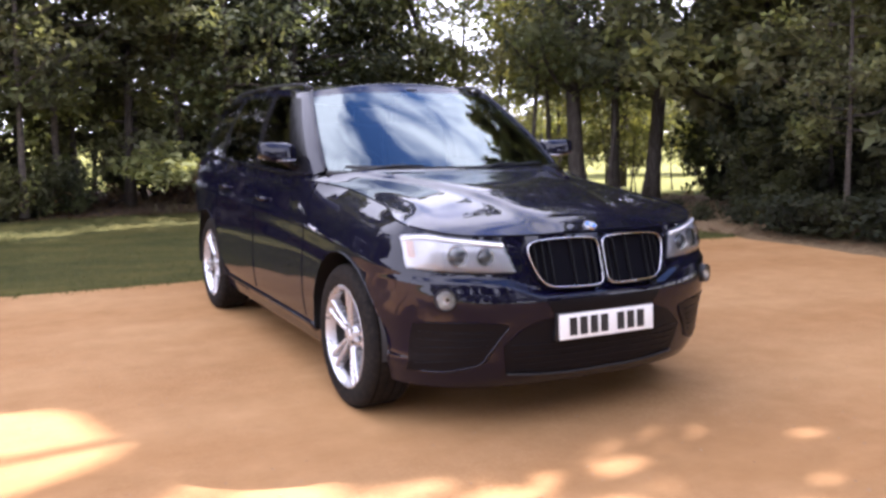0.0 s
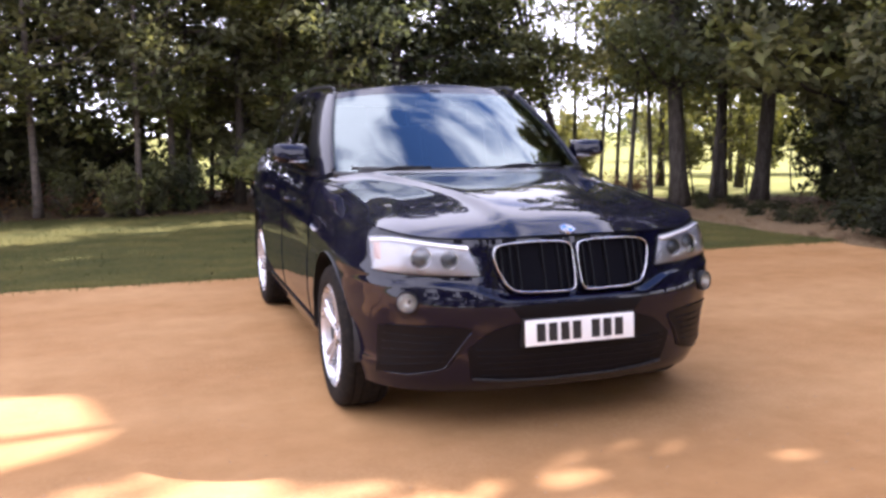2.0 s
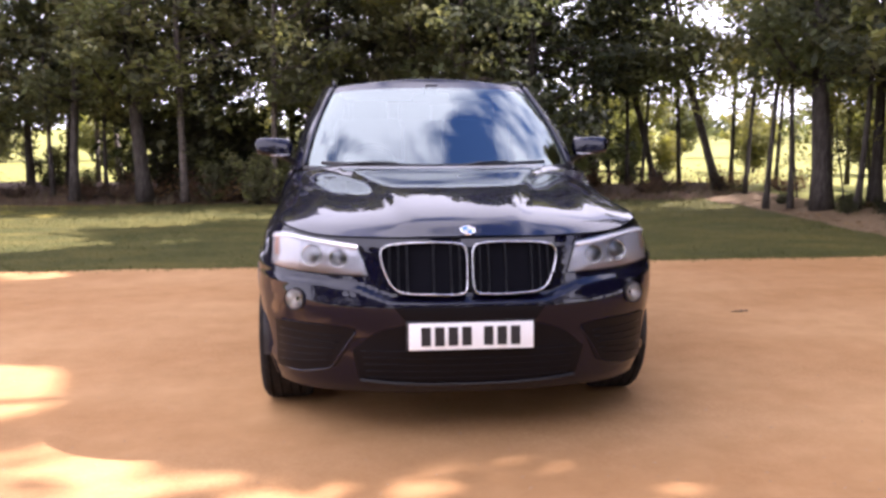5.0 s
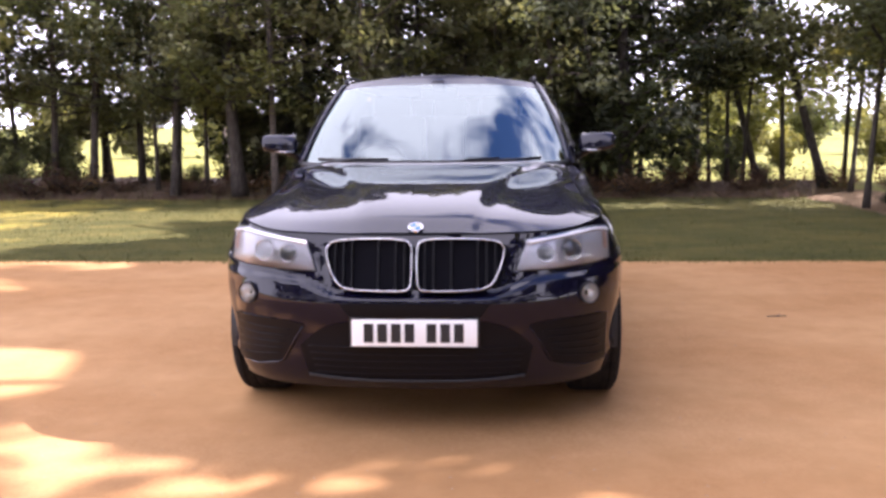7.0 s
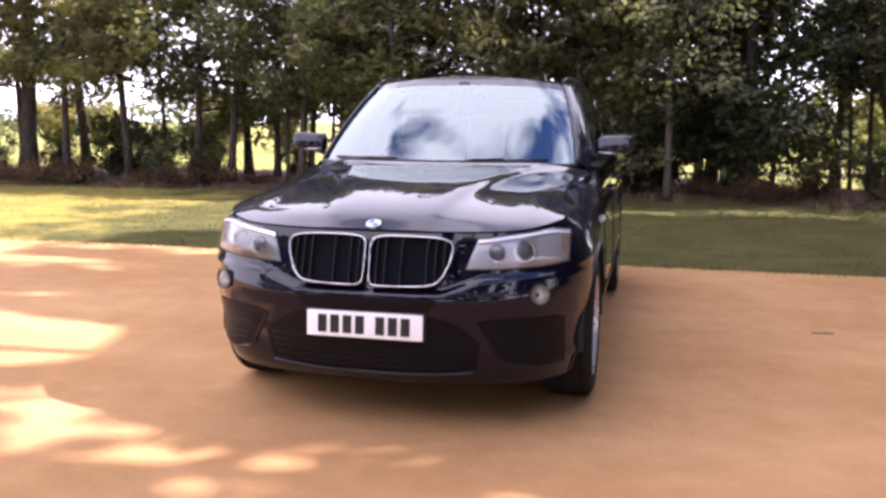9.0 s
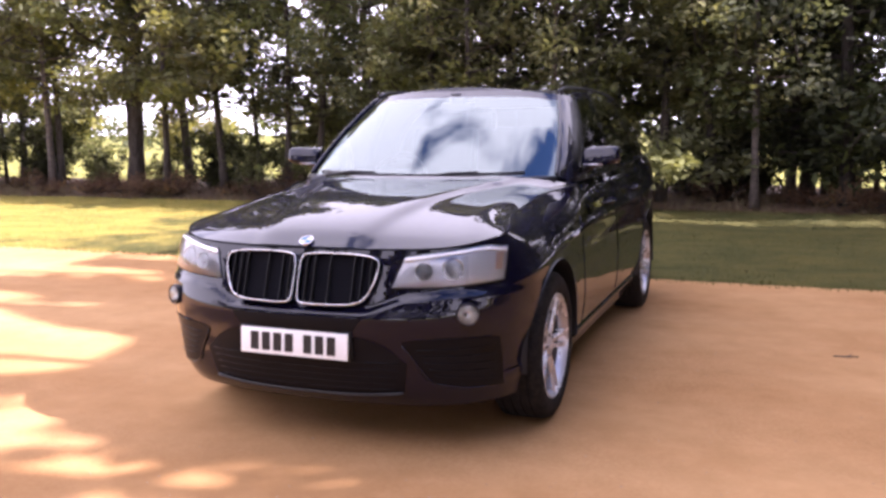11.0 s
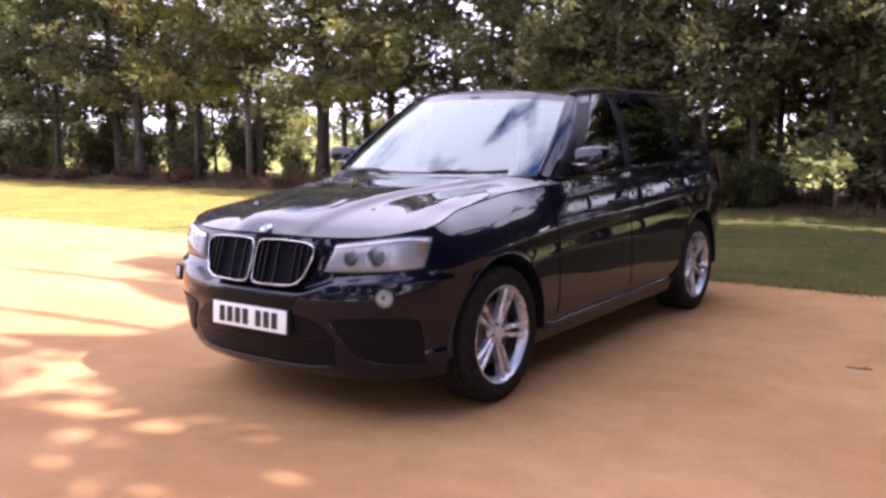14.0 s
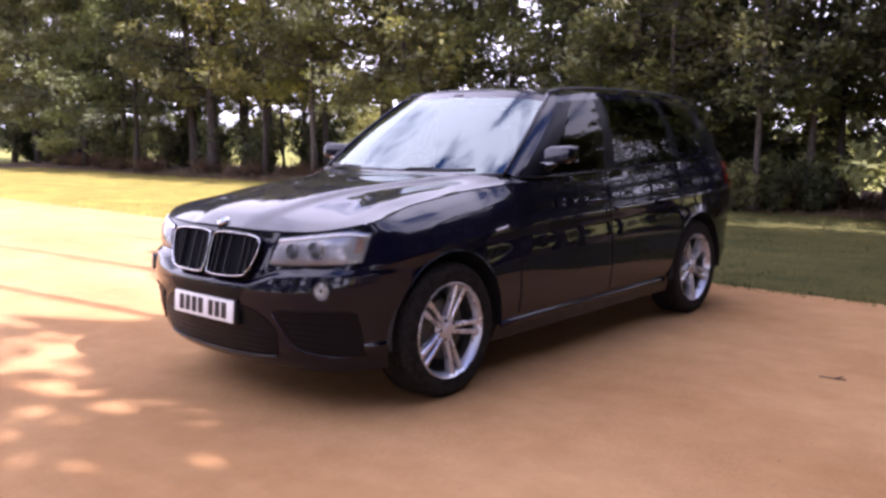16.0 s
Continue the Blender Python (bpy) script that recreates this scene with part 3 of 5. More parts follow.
SS, TT = np.meshgrid(np.arange(N_S, dtype=float), T)
half = shell_point(SS.ravel(), TT.ravel()).reshape(N_T, N_S, 3)
ARCH_R = 0.405
for c in (WHEEL_F, WHEEL_R):           # draw the skin back to the wheel arches' rims
    d = half[..., 1:] - np.array([c, HUB_Z + 0.012])
    r = np.linalg.norm(d, axis=-1)
    hole = (r < ARCH_R) & (half[..., 0] > 0.6)
    if c == WHEEL_F:
        hole_f = hole
    else:
        hole_r = hole


def arch_snap(g, hole, c):
    """Moves the rim of a hole out to the arch's circle, and says which cells go."""
    full = hole[:-1, :-1] & hole[1:, :-1] & hole[:-1, 1:] & hole[1:, 1:]
    centre = np.array([c, HUB_Z + 0.012])
    for i, j in zip(*np.nonzero(hole)):
        d = g[i, j, 1:] - centre
        g[i, j, 1:] = centre + d * (ARCH_R / (np.linalg.norm(d) + 1e-9))
    return full


gone = arch_snap(half, hole_f, WHEEL_F) | arch_snap(half, hole_r, WHEEL_R)
shell = mirror_half(half)
gone = np.concatenate([gone[:, ::-1], gone], axis=1)
col_y = np.concatenate([plan[:0:-1, 1], plan[:, 1]])
col_x = np.concatenate([-plan[:0:-1, 0], plan[:, 0]])
cell_y, cell_x = (col_y[1:] + col_y[:-1]) / 2, (col_x[1:] + col_x[:-1]) / 2
cell_t = (T[1:] + T[:-1]) / 2

car = thing("car", (0, 0, 0), "glossy black five-door estate-height car with silver alloy wheels parked on gravel", "car")


def body_panel(name, test, label="", mat=None):
    keep = [[(not gone[i][j]) and test(cell_x[j], cell_y[j], cell_t[i]) for j in range(len(cell_x))] for i in range(len(cell_t))]
    return part(name, grid_mesh(name, shell, mat or M_PAINT, keep, flip=True), car, label)


SEAM_A, SEAM_B, SEAM_C = 1.42, 2.42, 3.36      # door edges along the side
body_panel("front_bumper", lambda x, y, t: y < 0.45)
for sgn in (-1, 1):
    body_panel("front_wing", lambda x, y, t: 0.45 <= y < SEAM_A and x * sgn > 0)
    body_panel("front_door", lambda x, y, t: SEAM_A <= y < SEAM_B and x * sgn > 0 and t > 0.14)
    body_panel("rear_door", lambda x, y, t: SEAM_B <= y < SEAM_C and x * sgn > 0 and t > 0.14)
    body_panel("sill", lambda x, y, t: SEAM_A <= y < SEAM_C and x * sgn > 0 and t <= 0.14)
    body_panel("rear_wing", lambda x, y, t: SEAM_C <= y < 4.3 and x * sgn > 0)
body_panel("rear_bumper", lambda x, y, t: y >= 4.3)

# bonnet: spanned between the nose edge, the wing tops and the scuttle
top = half[-1]
i_corner = int(np.argmin(np.abs(plan[:, 1] - 0.33)))
i_cowl = int(np.argmin(np.abs(plan[:, 1] - 1.50)))
NU, NV = 121, 121
front_edge = spline_at(top[:i_corner + 1], np.arange(i_corner + 1) / i_corner, np.linspace(0, 1, NU))
side_edge = spline_at(top[i_corner:i_cowl + 1], np.linspace(0, 1, i_cowl - i_corner + 1), np.linspace(0, 1, NV))
cowl_edge = spline([(x * s, y, z) for s, row in ((-1, ((0.55, 1.345, 1.106), (0.3, 1.26, 1.107))), (1, ((0, 1.235, 1.107), (0.3, 1.26, 1.107), (0.55, 1.345, 1.106)))) for x, y, z in row]
                   + [tuple(side_edge[-1])], 4000)
cowl_edge = cowl_edge[np.linspace(int(np.argmin(np.abs(cowl_edge[:, 0]))), 3999, NU).astype(int)]
cowl_edge[0, 0] = 0
mid_edge = spline([tuple(front_edge[0]), (0, 0.22, 0.938), (0, 0.45, 0.994), (0, 0.66, 1.033), (0, 0.85, 1.057), (0, 1.06, 1.080), (0, 1.14, 1.090), tuple(cowl_edge[0])], NV)
U, V = np.meshgrid(np.linspace(0, 1, NU), np.linspace(0, 1, NV))
u3, v3 = U[..., None], V[..., None]
u3 = u3 * u3 * (3 - 2 * u3) * 0.6 + u3 * u3 * 0.4
bonnet = ((1 - v3) * front_edge[None] + v3 * cowl_edge[None] + (1 - u3) * mid_edge[:, None] + u3 * side_edge[:, None]
          - ((1 - u3) * (1 - v3) * front_edge[0] + u3 * (1 - v3) * front_edge[-1] + (1 - u3) * v3 * cowl_edge[0] + u3 * v3 * cowl_edge[-1]))
ridge = 0.27 + 0.14 * V + 0.26 * V**2
bonnet[..., 2] += 0.010 * np.cos(np.pi * U * 0.5) * 6.75 * V * (1 - V) ** 2 + 0.016 * (np.cos(np.pi * U * 0.5) - (1 - U)) * np.sin(np.pi * V)
step_in = 1 / (1 + np.exp((U - ridge) / 0.021))
bonnet[..., 2] += 0.023 * step_in * np.sin(np.pi * np.minimum(0.5, 0.10 + V * 0.6)) * np.clip((1.02 - V) / 0.12, 0.35, 1) + 0.012 * np.exp(-(((U - 0.80) / 0.12) ** 2)) * np.sin(np.pi * V)
bonnet[..., 2] += 0.019 * np.clip((V - 0.84) / 0.16, 0, 1) ** 2 * np.clip((1 - U) / 0.15, 0, 1)      # the rear lip kicks up
part("bonnet", grid_mesh("bonnet", mirror_half(bonnet), M_PAINT, flip=True), car)

# glasshouse: rows from the waist to the roof's edge, columns round the car
GH = [  # waist, roof edge
    ((0, 1.255, 1.105), (0, 2.03, 1.628)), ((0.30, 1.29, 1.11), (0.25, 2.04, 1.625)), ((0.55, 1.37, 1.12), (0.44, 2.07, 1.615)),
    ((0.755, 1.505, 1.13), (0.605, 2.14, 1.592)), ((0.815, 1.57, 1.105), (0.650, 2.20, 1.588)), ((0.853, 1.75, 1.10), (0.668, 2.32, 1.603)),
    ((0.868, 2.42, 1.115), (0.678, 2.52, 1.618)), ((0.868, 2.54, 1.118), (0.680, 2.62, 1.621)), ((0.866, 3.36, 1.145), (0.672, 3.32, 1.615)),
    ((0.862, 3.47, 1.15), (0.668, 3.42, 1.612)), ((0.835, 3.98, 1.18), (0.645, 3.86, 1.590)), ((0.79, 4.28, 1.18), (0.60, 4.18, 1.558)),
    ((0.66, 4.43, 1.17), (0.52, 4.28, 1.54)), ((0, 4.50, 1.16), (0, 4.36, 1.56))]
gh_n = [8, 6, 7, 4, 5, 12, 4, 14, 4, 10, 6, 5, 8]
gh_rows = 25


def glasshouse():
    low, high = np.array([a for a, _ in GH], float), np.array([b for _, b in GH], float)
    knots = np.r_[0, np.cumsum(gh_n)].astype(float)
    s = np.arange(int(knots[-1]) + 1, dtype=float)
    over = lambda p: spline_at(np.vstack([p[1] * (-1, 1, 1), p]), np.r_[-knots[1], knots], s)      # level across the middle
    lo, hi = over(low), over(high)
    rows = []
    for f in np.linspace(0, 1, gh_rows):
        p = lo + (hi - lo) * f
        bulge = 0.030 * 4 * f * (1 - f)
        nrm = np.stack([np.gradient(lo[:, 1]), -np.gradient(lo[:, 0])], -1)
        nrm /= np.linalg.norm(nrm, axis=1, keepdims=True) + 1e-9
        p[:, :2] += nrm * bulge
        rows.append(p)
    return np.array(rows), knots.astype(int)


gh_half, gk = glasshouse()
gh = mirror_half(gh_half)
n_half = gh_half.shape[1]


def gh_cells(test):
    """test(column of the half, row) -> whether the cell stays."""
    cols = list(range(n_half - 2, -1, -1)) + list(range(n_half - 1))
    side = [-1] * (n_half - 1) + [1] * (n_half - 1)
    return [[test(c, i, sd) for c, sd in zip(cols, side)] for i in range(gh_rows - 1)]


def window_cells(k0, k1, r0, r1, sd):
    return lambda c, i, s: gk[k0] <= c < gk[k1] and r0 <= i < r1 and (sd == 0 or s == sd)


def is_window(c, i, s):
    return (window_cells(0, 3, 0, 22, 0)(c, i, s) or window_cells(5, 6, 1, 22, 0)(c, i, s) or window_cells(7, 8, 1, 22, 0)(c, i, s)
            or window_cells(9, 10, 3, 22, 0)(c, i, s) or window_cells(12, 13, 4, 22, 0)(c, i, s))


def is_post(c, i, s):
    return not is_window(c, i, s) and 1 <= i < 22 and (gk[4] <= c < gk[5] or gk[6] <= c < gk[7] or gk[8] <= c < gk[9])


part("pillar_frame", grid_mesh("pillar_frame", gh, M_PAINT, gh_cells(lambda c, i, s: not is_window(c, i, s) and not is_post(c, i, s)), flip=True), car)
for sgn in (-1, 1):
    for k in (4, 6, 8):
        part("door_post", grid_mesh("door_post", gh, M_GLOSSBLACK, gh_cells(lambda c, i, s: s == sgn and is_post(c, i, s) and gk[k] <= c < gk[k + 1]), flip=True), car, "gloss black door post")
    # added round bar, shaped to catch a bright sky line along the pillar edge
    edge_line = gh_half[:, gk[3]] * (sgn, 1, 1) + np.array((0.006 * sgn, -0.006, 0.004))
    part("pillar_glint_bar", tube("pillar_glint_bar", edge_line, 0.011, M_PAINT, 10), car)
part("windscreen", grid_mesh("windscreen", gh, M_SCREEN, gh_cells(window_cells(0, 3, 0, 22, 0)), flip=True), car, "clear raked windscreen reflecting clouds")
part("tailgate_window", grid_mesh("tailgate_window", gh, M_PRIVACY, gh_cells(window_cells(12, 13, 4, 22, 0)), flip=True), car)
for sgn in (-1, 1):
    part("front_door_window", grid_mesh("front_door_window", gh, M_SIDE, gh_cells(window_cells(5, 6, 1, 22, sgn)), flip=True), car)
    part("rear_door_window", grid_mesh("rear_door_window", gh, M_PRIVACY, gh_cells(window_cells(7, 8, 1, 22, sgn)), flip=True), car)
    part("quarter_window", grid_mesh("quarter_window", gh, M_PRIVACY, gh_cells(window_cells(9, 10, 3, 22, sgn)), flip=True), car)

# roof, and the ledge between the shell's top and the glasshouse
edge = gh_half[-1]
NR = 15
roof = []
for j in range(n_half):
    e = edge[j]
    row = []
    for q in np.linspace(0, 1, NR):
        x = e[0] * (1 - q)
        row.append((x, e[1], e[2] + 0.042 * (1 - (1 - q) ** 2.2) * min(1, e[0] / 0.6)))
    roof.append(row)
roof = np.array(roof)
roof_all = np.concatenate([roof, (roof * (-1, 1, 1))[:, ::-1][:, 1:]], axis=1)
part("roof", grid_mesh("roof", roof_all, M_PAINT, normals=False), car)
low_line = gh_half[0]
yy = np.linspace(1.50, 4.6, 60)
outer = np.stack([np.interp(yy, top[i_cowl - 3:-20, 1], top[i_cowl - 3:-20, 0]), yy, np.interp(yy, top[i_cowl - 3:-20, 1], top[i_cowl - 3:-20, 2])], -1)
k0 = gk[3]
inner = np.stack([np.interp(yy, low_line[k0:, 1], low_line[k0:, 0]) - 0.03, yy, np.interp(yy, low_line[k0:, 1], low_line[k0:, 2]) - 0.004], -1)
for sgn in (-1, 1):
    strip = np.array([outer, (outer + inner) / 2 + (0, 0, 0.006), inner]) * (sgn, 1, 1)
    part("waist_rail", grid_mesh("waist_rail", strip, M_PAINT, flip=sgn > 0), car)


# panel gaps: thin near-black bars let into the skin stand in for their shade
def skin_line(name, pts, radius, mat, sgn=1, label="", squash=1.0):
    return part(name, tube(name, np.asarray(pts) * (sgn, 1, 1), radius, mat, 6, squash=squash), car, label)


def column_at(y):
    j = int(np.argmin(np.abs(plan[:, 1] - y)))
    return half[:, j]


for sgn in (-1, 1):
    for yy_, lo in ((SEAM_A, 10), (SEAM_B, 10), (SEAM_C, 25)):
        skin_line("door_gap", column_at(yy_)[lo:], 0.0035, M_VOID, sgn)
    skin_line("bonnet_gap", side_edge[2:], 0.004, M_VOID, sgn)
    j0, j1 = int(np.argmin(np.abs(plan[:, 1] - 1.30))), int(np.argmin(np.abs(plan[:, 1] - 3.22)))
    row_ = half[7, j0:j1:3] + (0.004, 0, 0)
    skin_line("sill_moulding", row_, 0.014, M_PAINT, sgn, squash=1.6)
    # window trim along the waist
    a, b = gk[4], gk[10]
    skin_line("waist_seal", gh_half[0][a:b:2] + (0.006, 0, 0.004), 0.007, M_GLOSSBLACK, sgn)
skin_line("bonnet_gap", np.concatenate([front_edge[::-1] * (-1, 1, 1), front_edge[1:]])[::2] + (0, -0.002, 0.0), 0.004, M_VOID)


# front details laid on the skin
def skin(x, z):
    """Points of the front skin at the given x and z."""
    x, z = np.atleast_1d(np.asarray(x, float)), np.atleast_1d(np.asarray(z, float))
    ax = np.abs(x)
    k = int(np.argmax(plan[:, 0] > 0.915))
    s = np.interp(ax, plan[:k, 0], np.arange(k))
    t = np.clip((z - 0.22) / 0.67, 0.02, 0.98)
    for _ in range(14):
        p, ps, pt = shell_point(s, t), shell_point(s + 0.05, t), shell_point(s, t + 0.01)
        s = np.clip(s + np.clip((ax - p[:, 0]) / np.maximum((ps - p)[:, 0] / 0.05, 1e-3), -4, 4), 0, k + 8)
        t = np.clip(t + (z - p[:, 2]) / np.maximum((pt - p)[:, 2] / 0.01, 0.2), 0, 1)
    p = shell_point(s, t)
    p[:, 0] *= np.where(x < 0, -1, 1)
    return p


def skin_grid(upper, lower, rows, cols, off, sgn=1, bulge=0.0):
    """A patch between an upper and a lower line of (x, z), proud of the skin by off."""
    up, lo = spline(upper, cols), spline(lower, cols)
    g = []
    for i in range(rows):
        f = i / (rows - 1)
        line = up + (lo - up) * f
        g.append(skin(line[:, 0], line[:, 1]))
    g = np.array(g)
    n = np.cross(np.gradient(g, axis=1), np.gradient(g, axis=0))
    n /= np.linalg.norm(n, axis=-1, keepdims=True) + 1e-9
    n *= np.where(n[..., 1:2] > 0, -1, 1)
    fi = np.sin(np.pi * np.linspace(0, 1, rows))[:, None, None] * np.sin(np.pi * np.linspace(0, 1, cols))[None, :, None]
    g = g + n * (off + bulge * np.sqrt(np.clip(fi, 0, 1)))
    return g * (sgn, 1, 1)


def skin_patch(name, upper, lower, off, mat, sgn=1, rows=9, cols=17, bulge=0.0, parent=None, label=""):
    g = skin_grid(upper, lower, rows, cols, off, sgn, bulge)
    return part(name, grid_mesh(name, g, mat, flip=sgn < 0), parent or car, label)


def skin_normal(x, z):
    p = skin([x, x + 0.012, x], [z, z, z + 0.012])
    n = np.cross(p[1] - p[0], p[2] - p[0])
    n /= np.linalg.norm(n)
    return p[0], n if n[1] < 0 else -n


def rounded(points, times=3):
    """A closed line with its corners cut, over and over."""
    p = np.asarray(points, float)
    for _ in range(times):
        q = np.roll(p, -1, axis=0)
        p = np.stack([0.75 * p + 0.25 * q, 0.25 * p + 0.75 * q], 1).reshape(-1, p.shape[1])
    return p


def disc(name, at, normal, profile, mat, parent, steps=32, label=""):
    """A small turned piece whose axis is normal; profile is (radius, height)."""
    me = lathe(name, profile, mat, steps, "z", 30)
    q = Vector(normal).to_track_quat("Z", "Y").to_matrix().to_4x4()
    me.transform(Matrix.Translation(Vector(at)) @ q)
    return part(name, me, parent, label)


KIDNEY = [(0.012, 0.852), (0.06, 0.866), (0.19, 0.868), (0.32, 0.862), (0.372, 0.842), (0.368, 0.79), (0.350, 0.735), (0.322, 0.685), (0.28, 0.664),
          (0.18, 0.660), (0.05, 0.658), (0.018, 0.668), (0.012, 0.71), (0.011, 0.78)]
for sgn in (-1, 1):
    ring = rounded(KIDNEY, 3)
    base = skin(ring[:, 0], ring[:, 1])
    lift = np.array((0.0, -0.034, 0.004))
    frame_line = (base + lift) * (sgn, 1, 1)
    n_ring = len(ring)
    mid = np.array([ring.mean(0)])
    inner_pts = skin(mid[0, 0] + (ring[:, 0] - mid[0, 0]) * 0.97, mid[0, 1] + (ring[:, 1] - mid[0, 1]) * 0.96) * (sgn, 1, 1) + (0, -0.014, 0)
    centre = inner_pts.mean(0) + (0, 0.0, 0)
    # closed near-black face: the shade behind the slats is put into its colour
    void = mesh_from("grille_void", [*inner_pts, centre], [(k, (k + 1) % n_ring, n_ring) if sgn < 0 else ((k + 1) % n_ring, k, n_ring) for k in range(n_ring)], M_VOID)
    kid = part("kidney_grille", void, car, "chrome-rimmed black kidney grille")
    wall_pts = np.concatenate([base * (sgn, 1, 1) + (0, 0.004, 0), frame_line])
    part("grille_surround", mesh_from("grille_surround", wall_pts, [(k, (k + 1) % n_ring, n_ring + (k + 1) % n_ring, n_ring + k) for k in range(n_ring)], M_PAINT), kid)
    part("chrome_rim", tube("chrome_rim", frame_line, 0.0031, M_CHROME, 8, True), kid, "bright chrome rim")
    for k in range(9):
        x = 0.042 + 0.0365 * k
        hit = [z for z in np.linspace(0.64, 0.88, 200) if min(np.hypot(ring[:, 0] - x, ring[:, 1] - z)) < 0.006]
        z0, z1 = min(hit) + 0.004, max(hit) - 0.004
        line = skin([x] * 5, np.linspace(z0, z1, 5)) * (sgn, 1, 1) + (0, -0.026, 0)
        w = 0.0045
        bar = [p + d for p in line for d in ((-w, 0.008, 0), (-w * 0.6, -0.004, 0), (w * 0.6, -0.004, 0), (w, 0.008, 0))]
        fs = [(i * 4 + a, i * 4 + a + 1, i * 4 + a + 5, i * 4 + a + 4) for i in range(4) for a in range(3)]
        part("slat", mesh_from("slat", bar, fs, M_SLAT, False), kid)

HL_UP = [(0.468, 0.860), (0.56, 0.872), (0.68, 0.888), (0.77, 0.898), (0.830, 0.888)]
HL_LO = [(0.420, 0.733), (0.54, 0.735), (0.68, 0.741), (0.78, 0.749), (0.838, 0.757)]
for sgn in (-1, 1):
    g = skin_grid(HL_UP, HL_LO, 9, 21, 0.003, sgn)
    lamp = part("headlight", grid_mesh("headlight", g, M_HOUSING, flip=sgn < 0), car, "clear headlight with twin projectors and amber marker")
    brow = spline(HL_UP, 20)
    brow_p = skin(brow[:, 0], brow[:, 1] - 0.014) * (sgn, 1, 1) + (0, -0.013, 0)
    part("brow_strip", tube("brow_strip", brow_p, 0.010, M_BADGE_W, 6), lamp, "white light strip")
    for x, r, z in ((0.545, 0.041, 0.800), (0.655, 0.050, 0.808)):
        p, n = skin_normal(x, z)
        p, n = p * (sgn, 1, 1), n * (sgn, 1, 1)
        at = Vector(p + n * 0.002)
        fwd = Vector(n) * 0.55 + Vector((0, -1, 0)) * 0.45
        disc("projector_ring", at, fwd, [(r * 0.72, 0.004), (r * 0.80, 0.012), (r * 0.90, 0.013), (r * 0.98, 0.004)], M_REFLECT, lamp, label="bright ring")
        disc("projector_lens", at, fwd, [(0.0005, 0.016), (r * 0.3, 0.0145), (r * 0.55, 0.011), (r * 0.78, 0.004)], M_LENS_DARK, lamp, label="dark glass lens")
    # bright reflection at the lamp's outer end, put in as a white patch
    skin_patch("outer_gleam", [(0.702, 0.880), (0.76, 0.890), (0.822, 0.882)], [(0.716, 0.750), (0.78, 0.757), (0.828, 0.765)], 0.005, M_BADGE_W, sgn, 5, 7, parent=lamp, label="white patch painted as the gleam at the lamp's outer end")
    skin_patch("amber_marker", [(0.796, 0.868), (0.808, 0.870), (0.819, 0.866)], [(0.800, 0.800), (0.811, 0.798), (0.822, 0.802)], 0.0075, M_AMBER, sgn, 5, 5, 0.006, parent=lamp, label="pale amber marker")
    skin_patch("inner_bezel", [(0.445, 0.80), (0.462, 0.812), (0.475, 0.818)], [(0.435, 0.745), (0.45, 0.747), (0.465, 0.749)], 0.006, M_HOUSING, sgn, 4, 5, parent=lamp)
    edge_u, edge_l = spline(HL_UP, 18), spline(HL_LO, 18)
    loop = np.concatenate([edge_u, edge_l[::-1]])
    rim_p = skin(loop[:, 0], loop[:, 1]) * (sgn, 1, 1) + (0, -0.004, 0)
    part("lens_edge", tube("lens_edge", rim_p, 0.0035, M_TRIM, 5, True), lamp)
    cover = skin_patch("lens_cover", HL_UP, HL_LO, 0.008, M_LAMP, sgn, 11, 25, 0.016, parent=lamp, label="clear plastic cover")

# fog lamps, intakes, lip
for sgn in (-1, 1):
    p, n = skin_normal(0.728, 0.629)
    p, n = p * (sgn, 1, 1), n * (sgn, 1, 1)
    fwd = (Vector(n) * 0.6 + Vector((0, -1, 0)) * 0.4).normalized()
    p = p + np.array(fwd) * 0.012
    fog = disc("fog_lamp", p, fwd, [(0.039, 0.0), (0.041, 0.008), (0.044, 0.009), (0.048, -0.024)], M_TRIM, car, label="round fog lamp with bright reflector")
    disc("reflector", p, fwd, [(0.0005, -0.012), (0.012, -0.011), (0.026, -0.004), (0.040, 0.005)], M_FOG, fog)
    disc("fog_lens", p, fwd, [(0.0005, 0.015), (0.018, 0.0130), (0.032, 0.0090), (0.0405, 0.005)], M_CLEAR, fog)
    side = skin_patch("side_intake", [(0.474, 0.512), (0.56, 0.526), (0.70, 0.527), (0.825, 0.519)], [(0.560, 0.345), (0.62, 0.316), (0.72, 0.296), (0.825, 0.298)], 0.003, M_INTAKE, sgn)
    for q in np.linspace(0.15, 0.85, 5):
        a, b = np.array((0.500 + 0.09 * q, 0.503 - 0.153 * q)), np.array((0.82, 0.515 - 0.21 * q))
        ln = np.array([a + (b - a) * f for f in np.linspace(0.06, 0.97, 8)])
        part("intake_bar", tube("intake_bar", skin(ln[:, 0], ln[:, 1]) * (sgn, 1, 1) + (0, -0.006, 0), 0.0026, M_INTAKE, 5), side)
    ln = np.array([(0.478, 0.498), (0.52, 0.435), (0.555, 0.38), (0.585, 0.335), (0.65, 0.318), (0.73, 0.300), (0.80, 0.300)])
    ln = spline(ln, 16)
    skin_line("intake_brace", skin(ln[:, 0], ln[:, 1]) + (0, -0.004, 0), 0.0045, M_PAINT, sgn)
    ln = np.array([(x, 0.526) for x in np.linspace(0.60, 0.80, 10)])
    skin_line("intake_brow", skin(ln[:, 0], ln[:, 1]) + (0, -0.005, 0), 0.0024, M_GLOSSBLACK, sgn, "thin glossy trim line")
full = lambda pts: [(-x, z) for x, z in pts[::-1]] + [q for q in pts if q[0] > 0]
